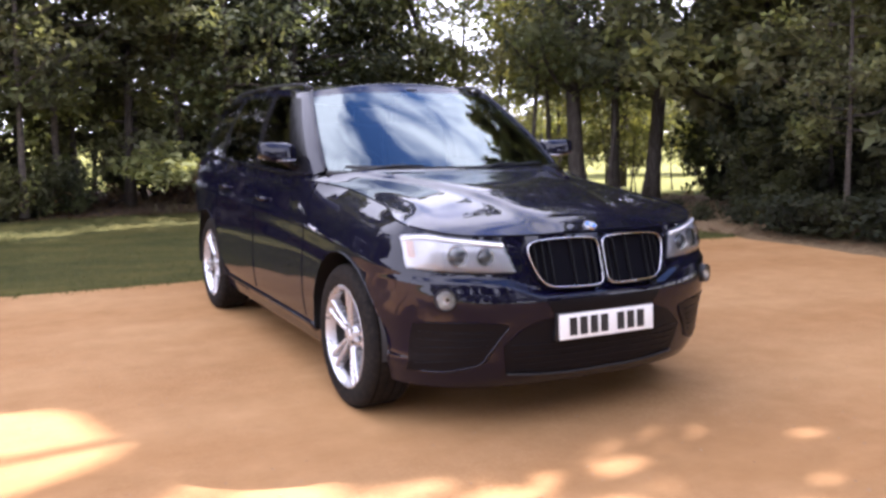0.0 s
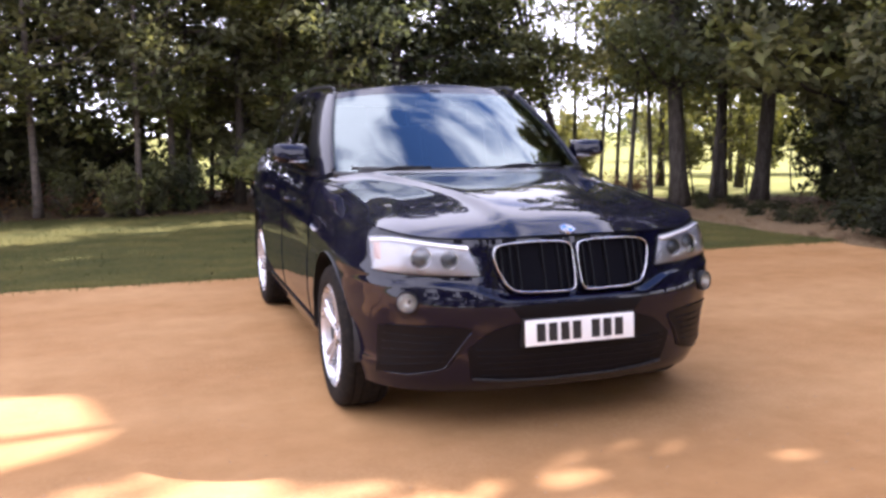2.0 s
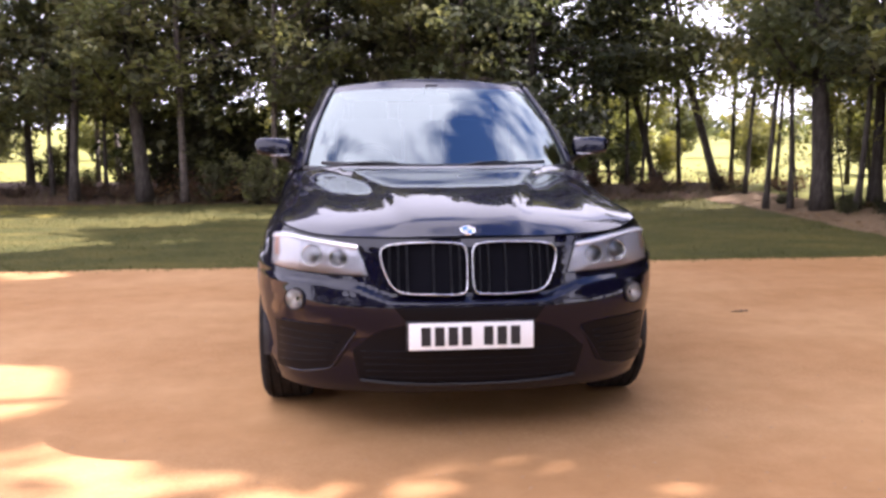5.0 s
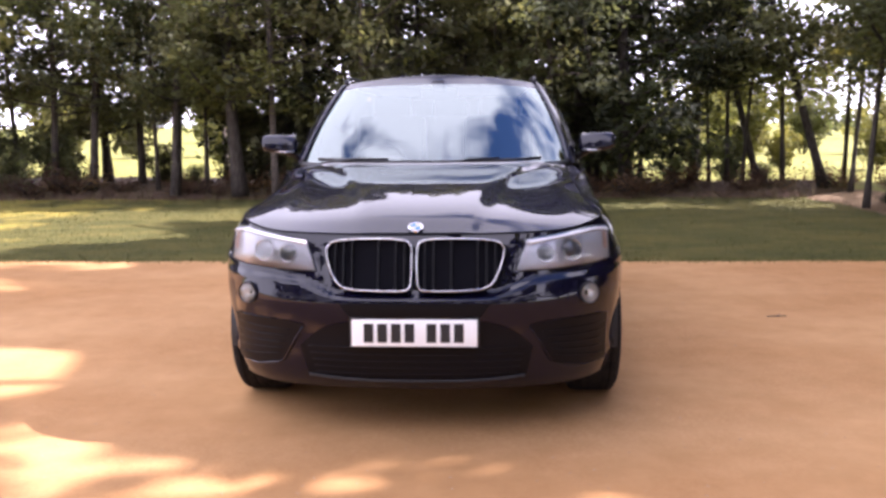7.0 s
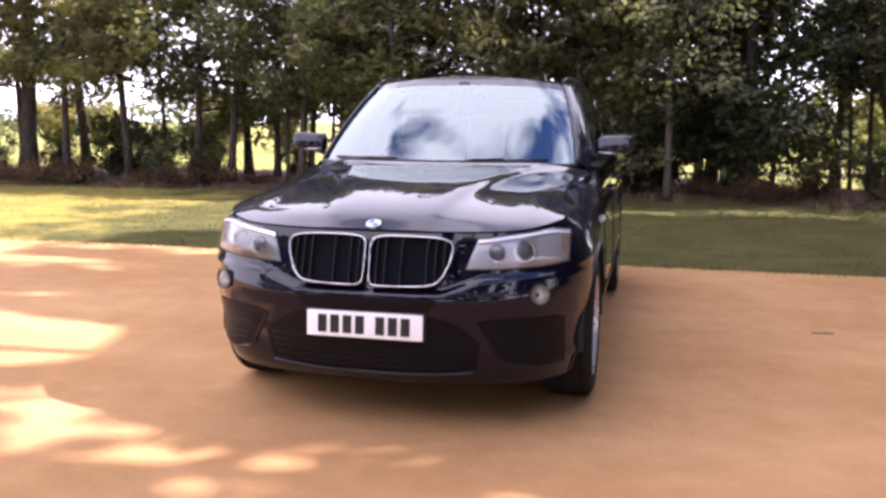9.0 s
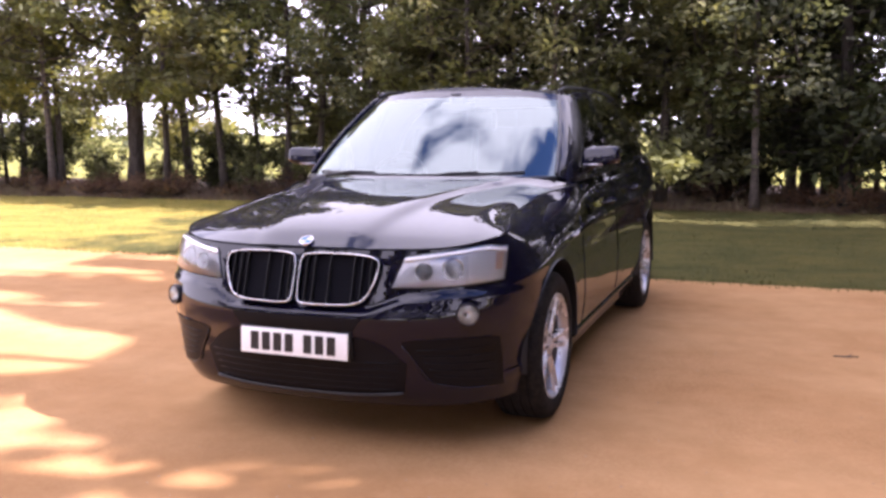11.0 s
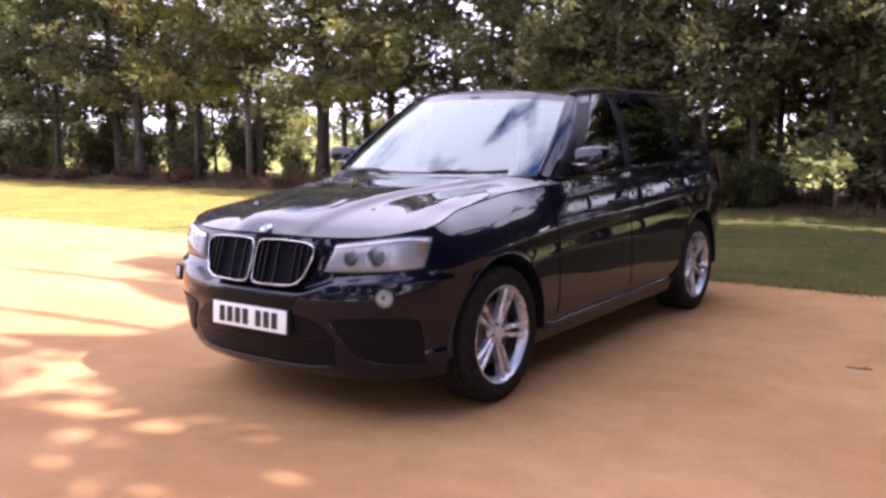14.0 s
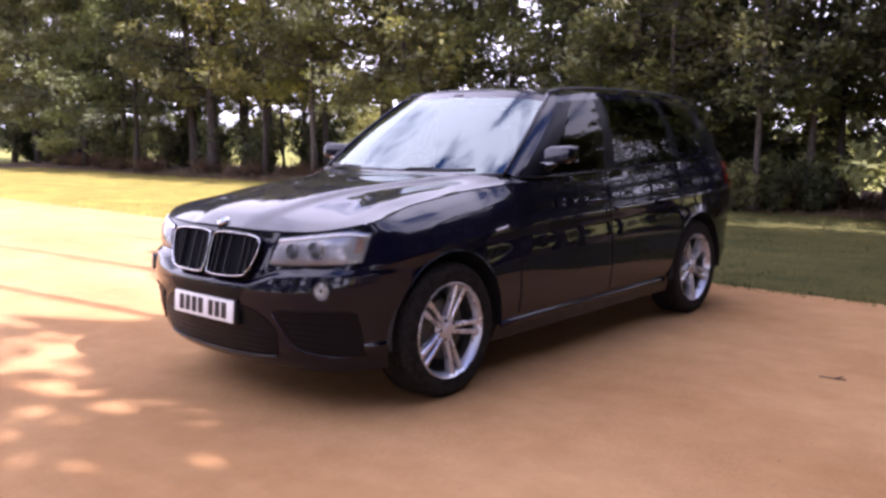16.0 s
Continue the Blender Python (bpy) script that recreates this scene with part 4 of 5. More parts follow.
skin_patch("upper_slot", full([(0, 0.612), (0.2, 0.612), (0.315, 0.609)]), full([(0, 0.556), (0.2, 0.556), (0.272, 0.553)]), 0.003, M_INTAKE, 1, 5, 25)
low_g = skin_patch("lower_grille", full([(0, 0.532), (0.27, 0.532), (0.38, 0.505), (0.492, 0.420)]), full([(0, 0.276), (0.2, 0.278), (0.34, 0.274), (0.465, 0.284)]), 0.003, M_INTAKE, 1, 11, 33)
for z in np.linspace(0.30, 0.42, 5):
    xs_ = np.linspace(-0.425 - (z - 0.29) * 0.25, 0.425 + (z - 0.29) * 0.25, 24)
    part("grille_bar", tube("grille_bar", skin(xs_, [z] * 24) + (0, -0.004, 0), 0.0026, M_INTAKE, 5), low_g)
xs_ = np.linspace(-0.46, 0.46, 36)
skin_line("lower_lip", skin(xs_, 0.266 + 0.02 * (np.abs(xs_) / 0.46) ** 3) + (0, -0.010, 0), 0.006, M_TRIM)

# number plate: dark bars stand for its characters
pb = bmesh.new()
box_bm(pb, (0.520, 0.008, 0.112), (0, 0, 0), 0.003)
pm = bm_mesh("number_plate", pb, M_PLATE, True, 30)
PLATE = Matrix.Translation((0, -0.012, 0.490)) @ Euler((radians(-4), 0, 0)).to_matrix().to_4x4()
pm.transform(PLATE)
plate = part("number_plate", pm, car, "white front number plate with dark bars")
x = -0.214
for k, w in enumerate((0.05, 0.05, 0.05, 0.05, 0, 0.05, 0.05, 0.05)):
    if not w:
        x += 0.034
        continue
    cb = bmesh.new()
    box_bm(cb, (0.040, 0.002, 0.078), (x + 0.025, -0.0055, 0.0))
    cm = bm_mesh("bar", cb, M_INK, False)
    cm.transform(PLATE)
    part("bar", cm, plate)
    x += 0.0565
pb = bmesh.new()
box_bm(pb, (0.54, 0.03, 0.125), (0, 0.008, 0.490), 0.006)
part("plate_holder", bm_mesh("plate_holder", pb, M_TRIM, True, 30), car)

# badge on the bonnet's nose
i_b = int(np.argmin(np.abs(mid_edge[:, 1] - 0.135)))
b_n = Vector((0, -(mid_edge[i_b + 1] - mid_edge[i_b - 1])[2], (mid_edge[i_b + 1] - mid_edge[i_b - 1])[1])).normalized()
b_at = Vector(mid_edge[i_b]) + b_n * 0.012
badge = disc("bonnet_badge", b_at, b_n, [(0.0005, 0.006), (0.028, 0.006), (0.029, 0.0085), (0.0315, 0.0085), (0.033, 0.0)], M_CHROME, car, label="round badge in blue and white quarters")
bq = b_n.to_track_quat("Z", "Y").to_matrix().to_4x4()
for k in range(4):
    qb = bmesh.new()
    vs = [qb.verts.new((0, 0, 0.0085))] + [qb.verts.new((0.024 * math.cos(a), 0.024 * math.sin(a), 0.0087)) for a in np.linspace(k * math.pi / 2, (k + 1) * math.pi / 2, 8)]
    qb.faces.new(vs)
    qm = bm_mesh("quarter", qb, M_BLUE if k % 2 else M_HOUSING_W, False)
    qm.transform(Matrix.Translation(b_at) @ bq)
    part("quarter", qm, badge)

# door mirrors
for sgn in (-1, 1):
    mb = bmesh.new()
    bmesh.ops.create_uvsphere(mb, u_segments=28, v_segments=18, radius=1.0)
    for v in mb.verts:
        c = v.co
        px, py, pz = (math.copysign(abs(q) ** 0.5, q) for q in c)
        taper = 1.0 - 0.16 * (px * 0.5 + 0.5)
        v.co = Vector((px * 0.108, (py if py > 0 else py * 1.15) * 0.056 * taper + 0.014 * pz, pz * 0.060 * taper + 0.010 * px))
    mm = bm_mesh("door_mirror", mb, M_PAINT, True)
    mm.transform(Matrix.Translation((0.956, 1.765, 1.230)) @ Euler((0, 0, radians(-8))).to_matrix().to_4x4())
    if sgn < 0:
        mm.transform(Matrix.Diagonal((-1, 1, 1, 1)))
        mm.flip_normals()
    mir = part("door_mirror", mm, car, "black door mirror")
    part("mirror_arm", tube("mirror_arm", [np.array(p) * (sgn, 1, 1) for p in ((0.835, 1.80, 1.135), (0.88, 1.785, 1.165), (0.925, 1.77, 1.185))], 0.026, M_TRIM, 8, squash=0.7), mir)
    part("mirror_skirt", tube("mirror_skirt", [np.array(p) * (sgn, 1, 1) for p in ((0.862, 1.715, 1.186), (0.91, 1.702, 1.183), (0.97, 1.708, 1.186), (1.045, 1.735, 1.196))], 0.005, M_ALLOY, 6), mir, "bright lower edge")
    gb = bmesh.new()
    box_bm(gb, (0.17, 0.004, 0.09), (0.956 * sgn, 1.829, 1.238), 0.002)
    part("mirror_glass", bm_mesh("mirror_glass", gb, M_CHROME, True, 30), mir)

# door handles, wing vents, roof rails, wipers
for sgn in (-1, 1):
    for y in (2.24, 3.18):
        j = int(np.argmin(np.abs(plan[:, 1] - y)))
        q = half[int(N_T * 0.80), j]
        pts = [q + np.array(d) for d in ((-0.01, -0.10, -0.002), (0.022, -0.085, 0), (0.030, -0.02, 0.004), (0.030, 0.05, 0.006), (0.020, 0.095, 0.008), (-0.01, 0.11, 0.008))]
        skin_line("door_handle", pts, 0.013, M_PAINT, sgn)
    j = int(np.argmin(np.abs(plan[:, 1] - 1.27)))
    q = half[int(N_T * 0.74), j]
    skin_line("wing_indicator", [q + np.array(d) for d in ((0.002, -0.05, -0.004), (0.008, -0.02, 0), (0.008, 0.02, 0.006), (0.002, 0.055, 0.012))], 0.008, M_HOUSING, sgn, "clear side indicator")
    rail = [(0.600, 2.16, 1.618), (0.606, 2.22, 1.645), (0.612, 2.35, 1.660), (0.618, 2.9, 1.672), (0.615, 3.5, 1.664), (0.60, 3.95, 1.640), (0.585, 4.06, 1.618), (0.58, 4.12, 1.592)]
    skin_line("roof_rail", spline(rail, 36) - (0, 0, 0.018), 0.008, M_TRIM, sgn, "black roof rail", 1.3)
    for y, x, z in ((2.20, 0.604, 1.62), (3.05, 0.616, 1.64), (4.06, 0.584, 1.60)):
        skin_line("rail_foot", [(x, y - 0.05, z - 0.012), (x, y, z + 0.004), (x, y + 0.05, z - 0.012)], 0.012, M_TRIM, sgn)
def wiper(x0, x1):
    s = [(x, np.interp(abs(x), [0, 0.3, 0.55, 0.76], [1.275, 1.31, 1.39, 1.51]) + 0.010, np.interp(abs(x), [0, 0.3, 0.55, 0.76], [1.133, 1.138, 1.146, 1.150])) for x in np.linspace(x0, x1, 9)]
    w = skin_line("wiper", s, 0.011, M_TRIM)
    part("arm", tube("arm", [np.array(s[0]) + (0.02, -0.05, -0.02), np.array(s[3]) + (0, -0.012, 0.012), np.array(s[5]) + (0, 0.0, 0.012)], 0.008, M_TRIM, 6), w)
wiper(-0.66, 0.00)
wiper(-0.02, 0.60)
skin_line("scuttle_panel", [(x, np.interp(abs(x), [0, 0.3, 0.55, 0.76], [1.235, 1.27, 1.35, 1.485]), np.interp(abs(x), [0, 0.3, 0.55, 0.76], [1.098, 1.102, 1.108, 1.115])) for x in np.linspace(-0.76, 0.76, 25)], 0.020, M_TRIM)

# underside and arch linings
ub = bmesh.new()
box_bm(ub, (1.36, 3.9, 0.34), (0, 2.35, 0.365), 0.05)
box_bm(ub, (1.62, 1.86, 0.30), (0, 2.26, 0.345), 0.04)
part("underbody", bm_mesh("underbody", ub, M_CABIN, True, 30), car)
for sgn in (-1, 1):
    for c in (WHEEL_F, WHEEL_R):
        arc = [(math.cos(a), math.sin(a)) for a in np.linspace(-0.12, math.pi + 0.12, 30)]
        g = np.array([[(x * sgn, c + 0.410 * ca, HUB_Z + 0.012 + 0.410 * sa) for ca, sa in arc] for x in (0.935, 0.90, 0.60, 0.55)])
        g[0, :, 1:] = c * np.array((1, 0)) + np.array((0, HUB_Z + 0.012)) + np.array(arc) * 0.404
        g[0, :, 0] = sgn * np.array([np.interp(yv, half[28, :170, 1], half[28, :170, 0]) for yv in g[0, :, 1]]) - sgn * 0.004
        part("arch_lining", grid_mesh("arch_lining", g, M_TRIM, normals=False), car)
        wb = bmesh.new()
        r = bmesh.ops.create_circle(wb, cap_ends=True, radius=0.33, segments=28)
        wm = bm_mesh("arch_back", wb, M_VOID, False)
        wm.transform(Matrix.Translation((0.56 * sgn, c, HUB_Z + 0.10)) @ Euler((0, radians(90), 0)).to_matrix().to_4x4())
        part("arch_back", wm, car)


# wheels
def wheel_set(sgn, y, turn):
    m = Matrix.Translation((0.812 * sgn, y, HUB_Z)) @ Euler((0, 0, math.pi if sgn < 0 else 0)).to_matrix().to_4x4() @ Euler((turn, 0, 0)).to_matrix().to_4x4()
    def put(name, me, parent, label=""):
        me.transform(m)
        return part(name, me, parent, label)
    rim = lathe("wheel", [(0.250, 0.100), (0.2525, 0.113), (0.246, 0.1165), (0.239, 0.109), (0.228, 0.092), (0.222, 0.070)], M_ALLOY, 56)
    wheel = put("wheel", rim, car, "silver five-double-spoke alloy wheel")
    # shade behind the spokes is put into the barrel's dark colour
    put("barrel", lathe("barrel", [(0.222, 0.070), (0.218, 0.0), (0.218, -0.09), (0.250, -0.11)], M_DISC, 48), wheel, "inside of the rim, darkened for the shade in it")
    prof = [(0.244, 0.095), (0.250, 0.110), (0.262, 0.119), (0.290, 0.1225), (0.320, 0.119), (0.338, 0.108), (0.3485, 0.094)]
    for g in (0.066, 0.022, -0.022, -0.066):
        prof += [(0.352, g + 0.012), (0.352, g + 0.007), (0.345, g + 0.0055), (0.345, g - 0.0005), (0.352, g - 0.002)]
    prof += [(0.3485, -0.094), (0.338, -0.108), (0.285, -0.122), (0.236, -0.11)]
    put("tyre", lathe("tyre", prof, M_TYRE, 72, sharp=28), wheel, "black tyre dusty from the gravel")
    put("brake_disc", lathe("brake_disc", [(0.055, 0.035), (0.06, 0.045), (0.16, 0.045), (0.16, 0.025), (0.06, 0.02)], M_DISC, 40), wheel)
    for k in range(5):
        a0 = 2 * math.pi * k / 5
        sb = bmesh.new()
        for side in (-1, 1):
            secs = []
            for r, lat, w, a, d in ((0.040, 0.013, 0.0135, 0.080, 0.05), (0.08, 0.0165, 0.0120, 0.088, 0.045), (0.15, 0.0225, 0.0125, 0.098, 0.04), (0.215, 0.029, 0.0150, 0.104, 0.045), (0.242, 0.032, 0.0185, 0.107, 0.05)):
                sec = []
                for u, v in ((-w, -d), (-w, -0.008), (-w * 0.55, 0.0), (w * 0.55, 0.0), (w, -0.008), (w, -d)):
                    t_, r_ = side * lat + u, r
                    c_, s_ = math.cos(a0), math.sin(a0)
                    sec.append(sb.verts.new((a + v, r_ * c_ - t_ * s_, r_ * s_ + t_ * c_)))
                secs.append(sec)
            for i in range(len(secs) - 1):
                for j in range(5):
                    sb.faces.new((secs[i][j], secs[i][j + 1], secs[i + 1][j + 1], secs[i + 1][j]))
        bmesh.ops.recalc_face_normals(sb, faces=sb.faces)
        put("spoke", bm_mesh("spoke", sb, M_ALLOY, True, 30), wheel)
    put("hub_cap", lathe("hub_cap", [(0.0005, 0.094), (0.03, 0.093), (0.034, 0.088), (0.060, 0.082), (0.072, 0.060)], M_ALLOY, 30), wheel)
    for k in range(5):
        a = 2 * math.pi * (k + 0.5) / 5
        nb = bmesh.new()
        box_bm(nb, (0.012, 0.016, 0.016), (0.084, 0.052 * math.cos(a), 0.052 * math.sin(a)), 0.003)
        put("wheel_bolt", bm_mesh("wheel_bolt", nb, M_DISC), wheel)


for sgn in (-1, 1):
    wheel_set(sgn, WHEEL_F, -0.07 if sgn > 0 else 0.12)
    wheel_set(sgn, WHEEL_R, 0.9)

# tail lamps at the rear corners
for sgn in (-1, 1):
    ys = [j for j in range(N_S) if 4.18 < plan[j, 1] < 4.58][::2]
    g = np.array([[half[i, j] * (sgn, 1, 1) + np.array((0.006 * sgn, 0.004, 0)) for j in ys] for i in range(int(N_T * 0.74), N_T - 3)])
    part("tail_lamp", grid_mesh("tail_lamp", g, M_RED, flip=sgn > 0), car, "red tail lamp")

# cabin
db = bmesh.new()
box_bm(db, (1.46, 0.46, 0.22), (0, 1.62, 0.985), 0.06)
box_bm(db, (0.42, 0.16, 0.07), (-0.37, 1.66, 1.11), 0.03)
part("dashboard", bm_mesh("dashboard", db, M_CABIN, True, 30), car)
fb = bmesh.new()
box_bm(fb, (1.60, 3.0, 0.06), (0, 2.9, 0.62), 0.02)
part("cabin_floor", bm_mesh("cabin_floor", fb, M_CABIN, True, 30), car)
hb = bmesh.new()
box_bm(hb, (1.16, 2.0, 0.02), (0, 3.15, 1.585), 0.008)
part("headlining", bm_mesh("headlining", hb, M_HEADLINING, True, 30), car)


def seat(x, y, w, name):
    sb = bmesh.new()
    tilt = Euler((radians(-14), 0, 0)).to_matrix().to_4x4()
    box_bm(sb, (w, 0.50, 0.16), (x, y, 0.80), 0.05)
    box_bm(sb, (w * 0.96, 0.14, 0.62), (x, y + 0.30, 1.10), 0.06, tilt)
    s = part(name, bm_mesh(name, sb, M_SEAT, True, 40), car)
    for hx in ((x,) if w < 1 else (x - 0.45, x, x + 0.45)):
        h = bmesh.new()
        box_bm(h, (0.27, 0.10, 0.17), (hx, y + 0.41, 1.455), 0.045, tilt)
        part("headrest", bm_mesh("headrest", h, M_SEAT, True, 40), s)


seat(-0.38, 2.42, 0.50, "front_seat")
seat(0.38, 2.42, 0.50, "front_seat")
seat(0.0, 3.32, 1.24, "rear_bench")
ring = [(-0.38 + 0.185 * math.cos(a), 1.93 + 0.075 * math.sin(a), 1.06 + 0.17 * math.sin(a)) for a in np.linspace(0, 2 * math.pi, 33)[:-1]]
sw = part("steering_wheel", tube("steering_wheel", ring, 0.016, M_CABIN, 8, True), car)
hb = bmesh.new()
box_bm(hb, (0.30, 0.05, 0.08), (-0.38, 1.925, 1.055), 0.02)
part("wheel_boss", bm_mesh("wheel_boss", hb, M_CABIN, True, 40), sw)
mb = bmesh.new()
box_bm(mb, (0.23, 0.035, 0.065), (0, 2.02, 1.525), 0.014)
box_bm(mb, (0.09, 0.09, 0.07), (0, 2.02, 1.575), 0.02)
part("interior_mirror", bm_mesh("interior_mirror", mb, M_CABIN, True, 40), car, "rear-view mirror at the windscreen's top")


# ---- the wood behind the lawn ----
broad = tree_meshes(11, 7.6, 1.5, 2.2, 8000, 0.080, 0.02, trunk=0.072)
light = tree_meshes(12, 7.6, 1.7, 1.8, 6500, 0.062, 0.03, foliage=M_LEAF_B, trunk=0.062)
dark = tree_meshes(13, 7.8, 0.8, 2.1, 10500, 0.084, 0.03, foliage=M_LEAF_D)
pale = tree_meshes(14, 7.4, 2.0, 1.5, 4600, 0.07, 0.04, bark=M_BIRCH, foliage=M_LEAF, trunk=0.06)
twin = tree_meshes(15, 6.8, 1.6, 1.9, 5200, 0.075, 0.10, stems=3, trunk=0.07)
leaning = tree_meshes(16, 7.0, 2.0, 1.8, 6000, 0.075, 0.28, trunk=0.085)
WORDS = {id(broad): "broad leafy tree, brown trunk,", id(light): "slender yellow-green leafy tree", id(dark): "dense dark-green tree leafy to the ground",
         id(pale): "slim pale-barked tree with thin foliage", id(twin): "multi-stemmed leafy tree", id(leaning): "leaning tree with a bare lower trunk"}


def shrub_meshes(seed, height, width, leaves, leaf, foliage):
    """A bush: many stems from one root, leafy to the ground."""
    rnd = random.Random(seed)
    tubes, clumps = [], []
    for k in range(11):
        a, r = rnd.uniform(0, 6.28), rnd.uniform(0.2, 1.0) * width / 2
        top = np.array((r * math.cos(a), r * math.sin(a), height * rnd.uniform(0.55, 1.0)))
        tubes.append(tube("s", [np.array((0.1 * math.cos(a), 0.1 * math.sin(a), 0)), top * (0.6, 0.6, 0.5), top], 0.018, M_BARK, 5, taper=[1, 0.7, 0.3]))
        for q in (0.25, 0.45, 0.65, 0.85, 1.0):
            clumps.append((top * (q ** 0.7, q ** 0.7, q) + np.array((rnd.gauss(0, 0.1), rnd.gauss(0, 0.1), 0)), 0.32 * rnd.uniform(0.6, 1.2), 0.75))
    v, f = leaf_cloud(seed, clumps, leaves, leaf)
    v[:, 2] = np.maximum(v[:, 2], 0.02)
    return join_meshes("stem", tubes, M_BARK), fast_mesh("foliage", v, f, foliage)


def shrub(meshes, at, turn, scale, label, group):
    t = thing("shrub", at, label, "shrub", group)
    t.rotation_euler, t.scale = (0, 0, turn), (scale,) * 3
    part("stem", meshes[0], t)
    part("foliage", meshes[1], t)
    return t


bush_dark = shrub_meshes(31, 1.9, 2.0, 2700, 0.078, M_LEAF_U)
bush_green = shrub_meshes(32, 1.5, 1.8, 2300, 0.070, M_LEAF)
bush_light = shrub_meshes(33, 2.6, 2.6, 2400, 0.12, M_LEAF_B)
low_dry = shrub_meshes(34, 0.42, 1.7, 1200, 0.04, M_DRY)
pole = tree_meshes(17, 6.8, 2.3, 1.2, 3000, 0.075, 0.05, trunk=0.05, limbs=14, foliage=M_LEAF_D)

rt = random.Random(5)


def wood(kind, x, y, scale=1.0):
    tree("tree", kind, (x, y, 0.06 if x < 3.8 or y < 14.7 else -0.06), rt.uniform(0, 6.28), scale * rt.uniform(0.92, 1.08), WORDS[id(kind)] + " beside the grass", "trees behind the lawn")


# front of the wood: x, y, kind; open stretches near x = -14, -6 and 6, where the meadow shows under the crowns
bare = tree_meshes(19, 7.4, 1.6, 2.0, 6000, 0.068, 0.05, trunk=0.085, limbs=24)
thick = tree_meshes(20, 8.2, 1.8, 2.2, 7500, 0.072, 0.02, trunk=0.14, limbs=28)
stem = tree_meshes(21, 6.4, 1.3, 1.2, 3000, 0.07, 0.06, trunk=0.042, limbs=14)
sparse = tree_meshes(24, 6.6, 2.0, 1.3, 2700, 0.07, 0.07, foliage=M_LEAF_B, trunk=0.045, limbs=14)
open_crown = tree_meshes(25, 7.6, 1.9, 2.1, 5000, 0.068, 0.06, trunk=0.085, limbs=22)
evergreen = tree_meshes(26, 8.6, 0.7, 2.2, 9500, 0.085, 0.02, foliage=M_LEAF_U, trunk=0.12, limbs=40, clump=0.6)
ashen = tree_meshes(22, 7.0, 1.9, 1.6, 4600, 0.07, 0.05, bark=M_ASHEN, trunk=0.065)
WORDS[id(bare)] = "dark-trunked tree with a high open crown"
WORDS[id(thick)] = "stout dark-trunked tree with a spreading crown"
WORDS[id(evergreen)] = "dense blackish-green evergreen tree"
WORDS[id(sparse)] = "thin-stemmed young tree with few leaves"
WORDS[id(open_crown)] = "dark-trunked tree with a high thin crown"
WORDS[id(stem)] = "thin-stemmed young tree"
WORDS[id(ashen)] = "grey-brown slender tree"
WORDS[id(pole)] = "thin dark pole of a young tree"
FRONT = ((-46, 13, dark), (-43, 13.4, broad), (-40.5, 13, dark), (-38.4, 15.6, pole), (-37.5, 13, broad), (-34.5, 13.3, dark), (-32, 13.2, broad), (-29.5, 13.6, dark), (-27.6, 13, dark),
         (-25.6, 13.6, broad), (-23.4, 12.7, broad), (-21.8, 14.0, thick), (-19.6, 13.2, thick), (-20.5, 15.1, thick), (-18.2, 14.3, light), (-17.0, 13.2, light), (-15.9, 14.6, light),
         (-14.8, 13.2, ashen), (-13.3, 14.4, thick), (-12.4, 15.4, bare), (-11.2, 13.0, light), (-9.9, 13.4, broad), (-8.4, 13.6, bare), (-7.6, 13.6, bare), (-6.2, 13.4, stem),
         (-5.5, 12.4, bare), (-5.25, 13.5, stem), (-6.6, 15.6, bare), (-4.25, 12.3, thick), (-4.7, 13.9, stem), (-3.5, 12.0, ashen), (-3.2, 13.5, evergreen), (-4.0, 14.6, evergreen), (-1.95, 11.95, ashen),
         (-1.4, 12.9, ashen), (-1.05, 13.4, light), (-0.2, 13.2, dark), (0.75, 13.3, leaning), (1.45, 12.3, ashen), (2.0, 13.5, dark), (2.9, 13.0, evergreen), (2.3, 14.6, evergreen),
         (-6.5, 17.3, pale), (-6.05, 17.5, pale), (-5.6, 17.2, pale),
         (5.0, 15.2, sparse), (5.15, 14.4, pole), (5.4, 14.2, sparse), (6.13, 14.0, sparse), (6.6, 11.9, sparse), (5.9, 9.6, sparse), (6.25, 9.5, sparse), (6.5, 9.0, thick), (6.8, 8.6, pole), (7.6, 9.4, open_crown), (7.9, 8.8, thick), (9.4, 14.2, open_crown), (10.6, 12.9, open_crown), (11.9, 14.6, open_crown))
for x, y, k in FRONT:
    wood(k, x, y, 1.32 if x < -9 else 1.0)
for x in (-26.4, -24.2, -22.9, -17.6, -10.6, -9.2, -0.6, 0.2, 2.6, 3.5, 8.6, 9.9):
    wood(pole, x, 14.4 + rt.uniform(-0.9, 1.0))
for x, y, turn, size in ((5.84, 14.6, 1.2, 0.9), (6.75, 13.5, 0.9, 1.05)):
    tree("tree", leaning, (x, y, 0.06), turn, size, WORDS[id(leaning)] + " beside the grass", "trees behind the lawn")


def in_gap(x):
    return -16.6 < x < -11.6 or -8.2 < x < -3.9 or 4.4 < x < 13.5


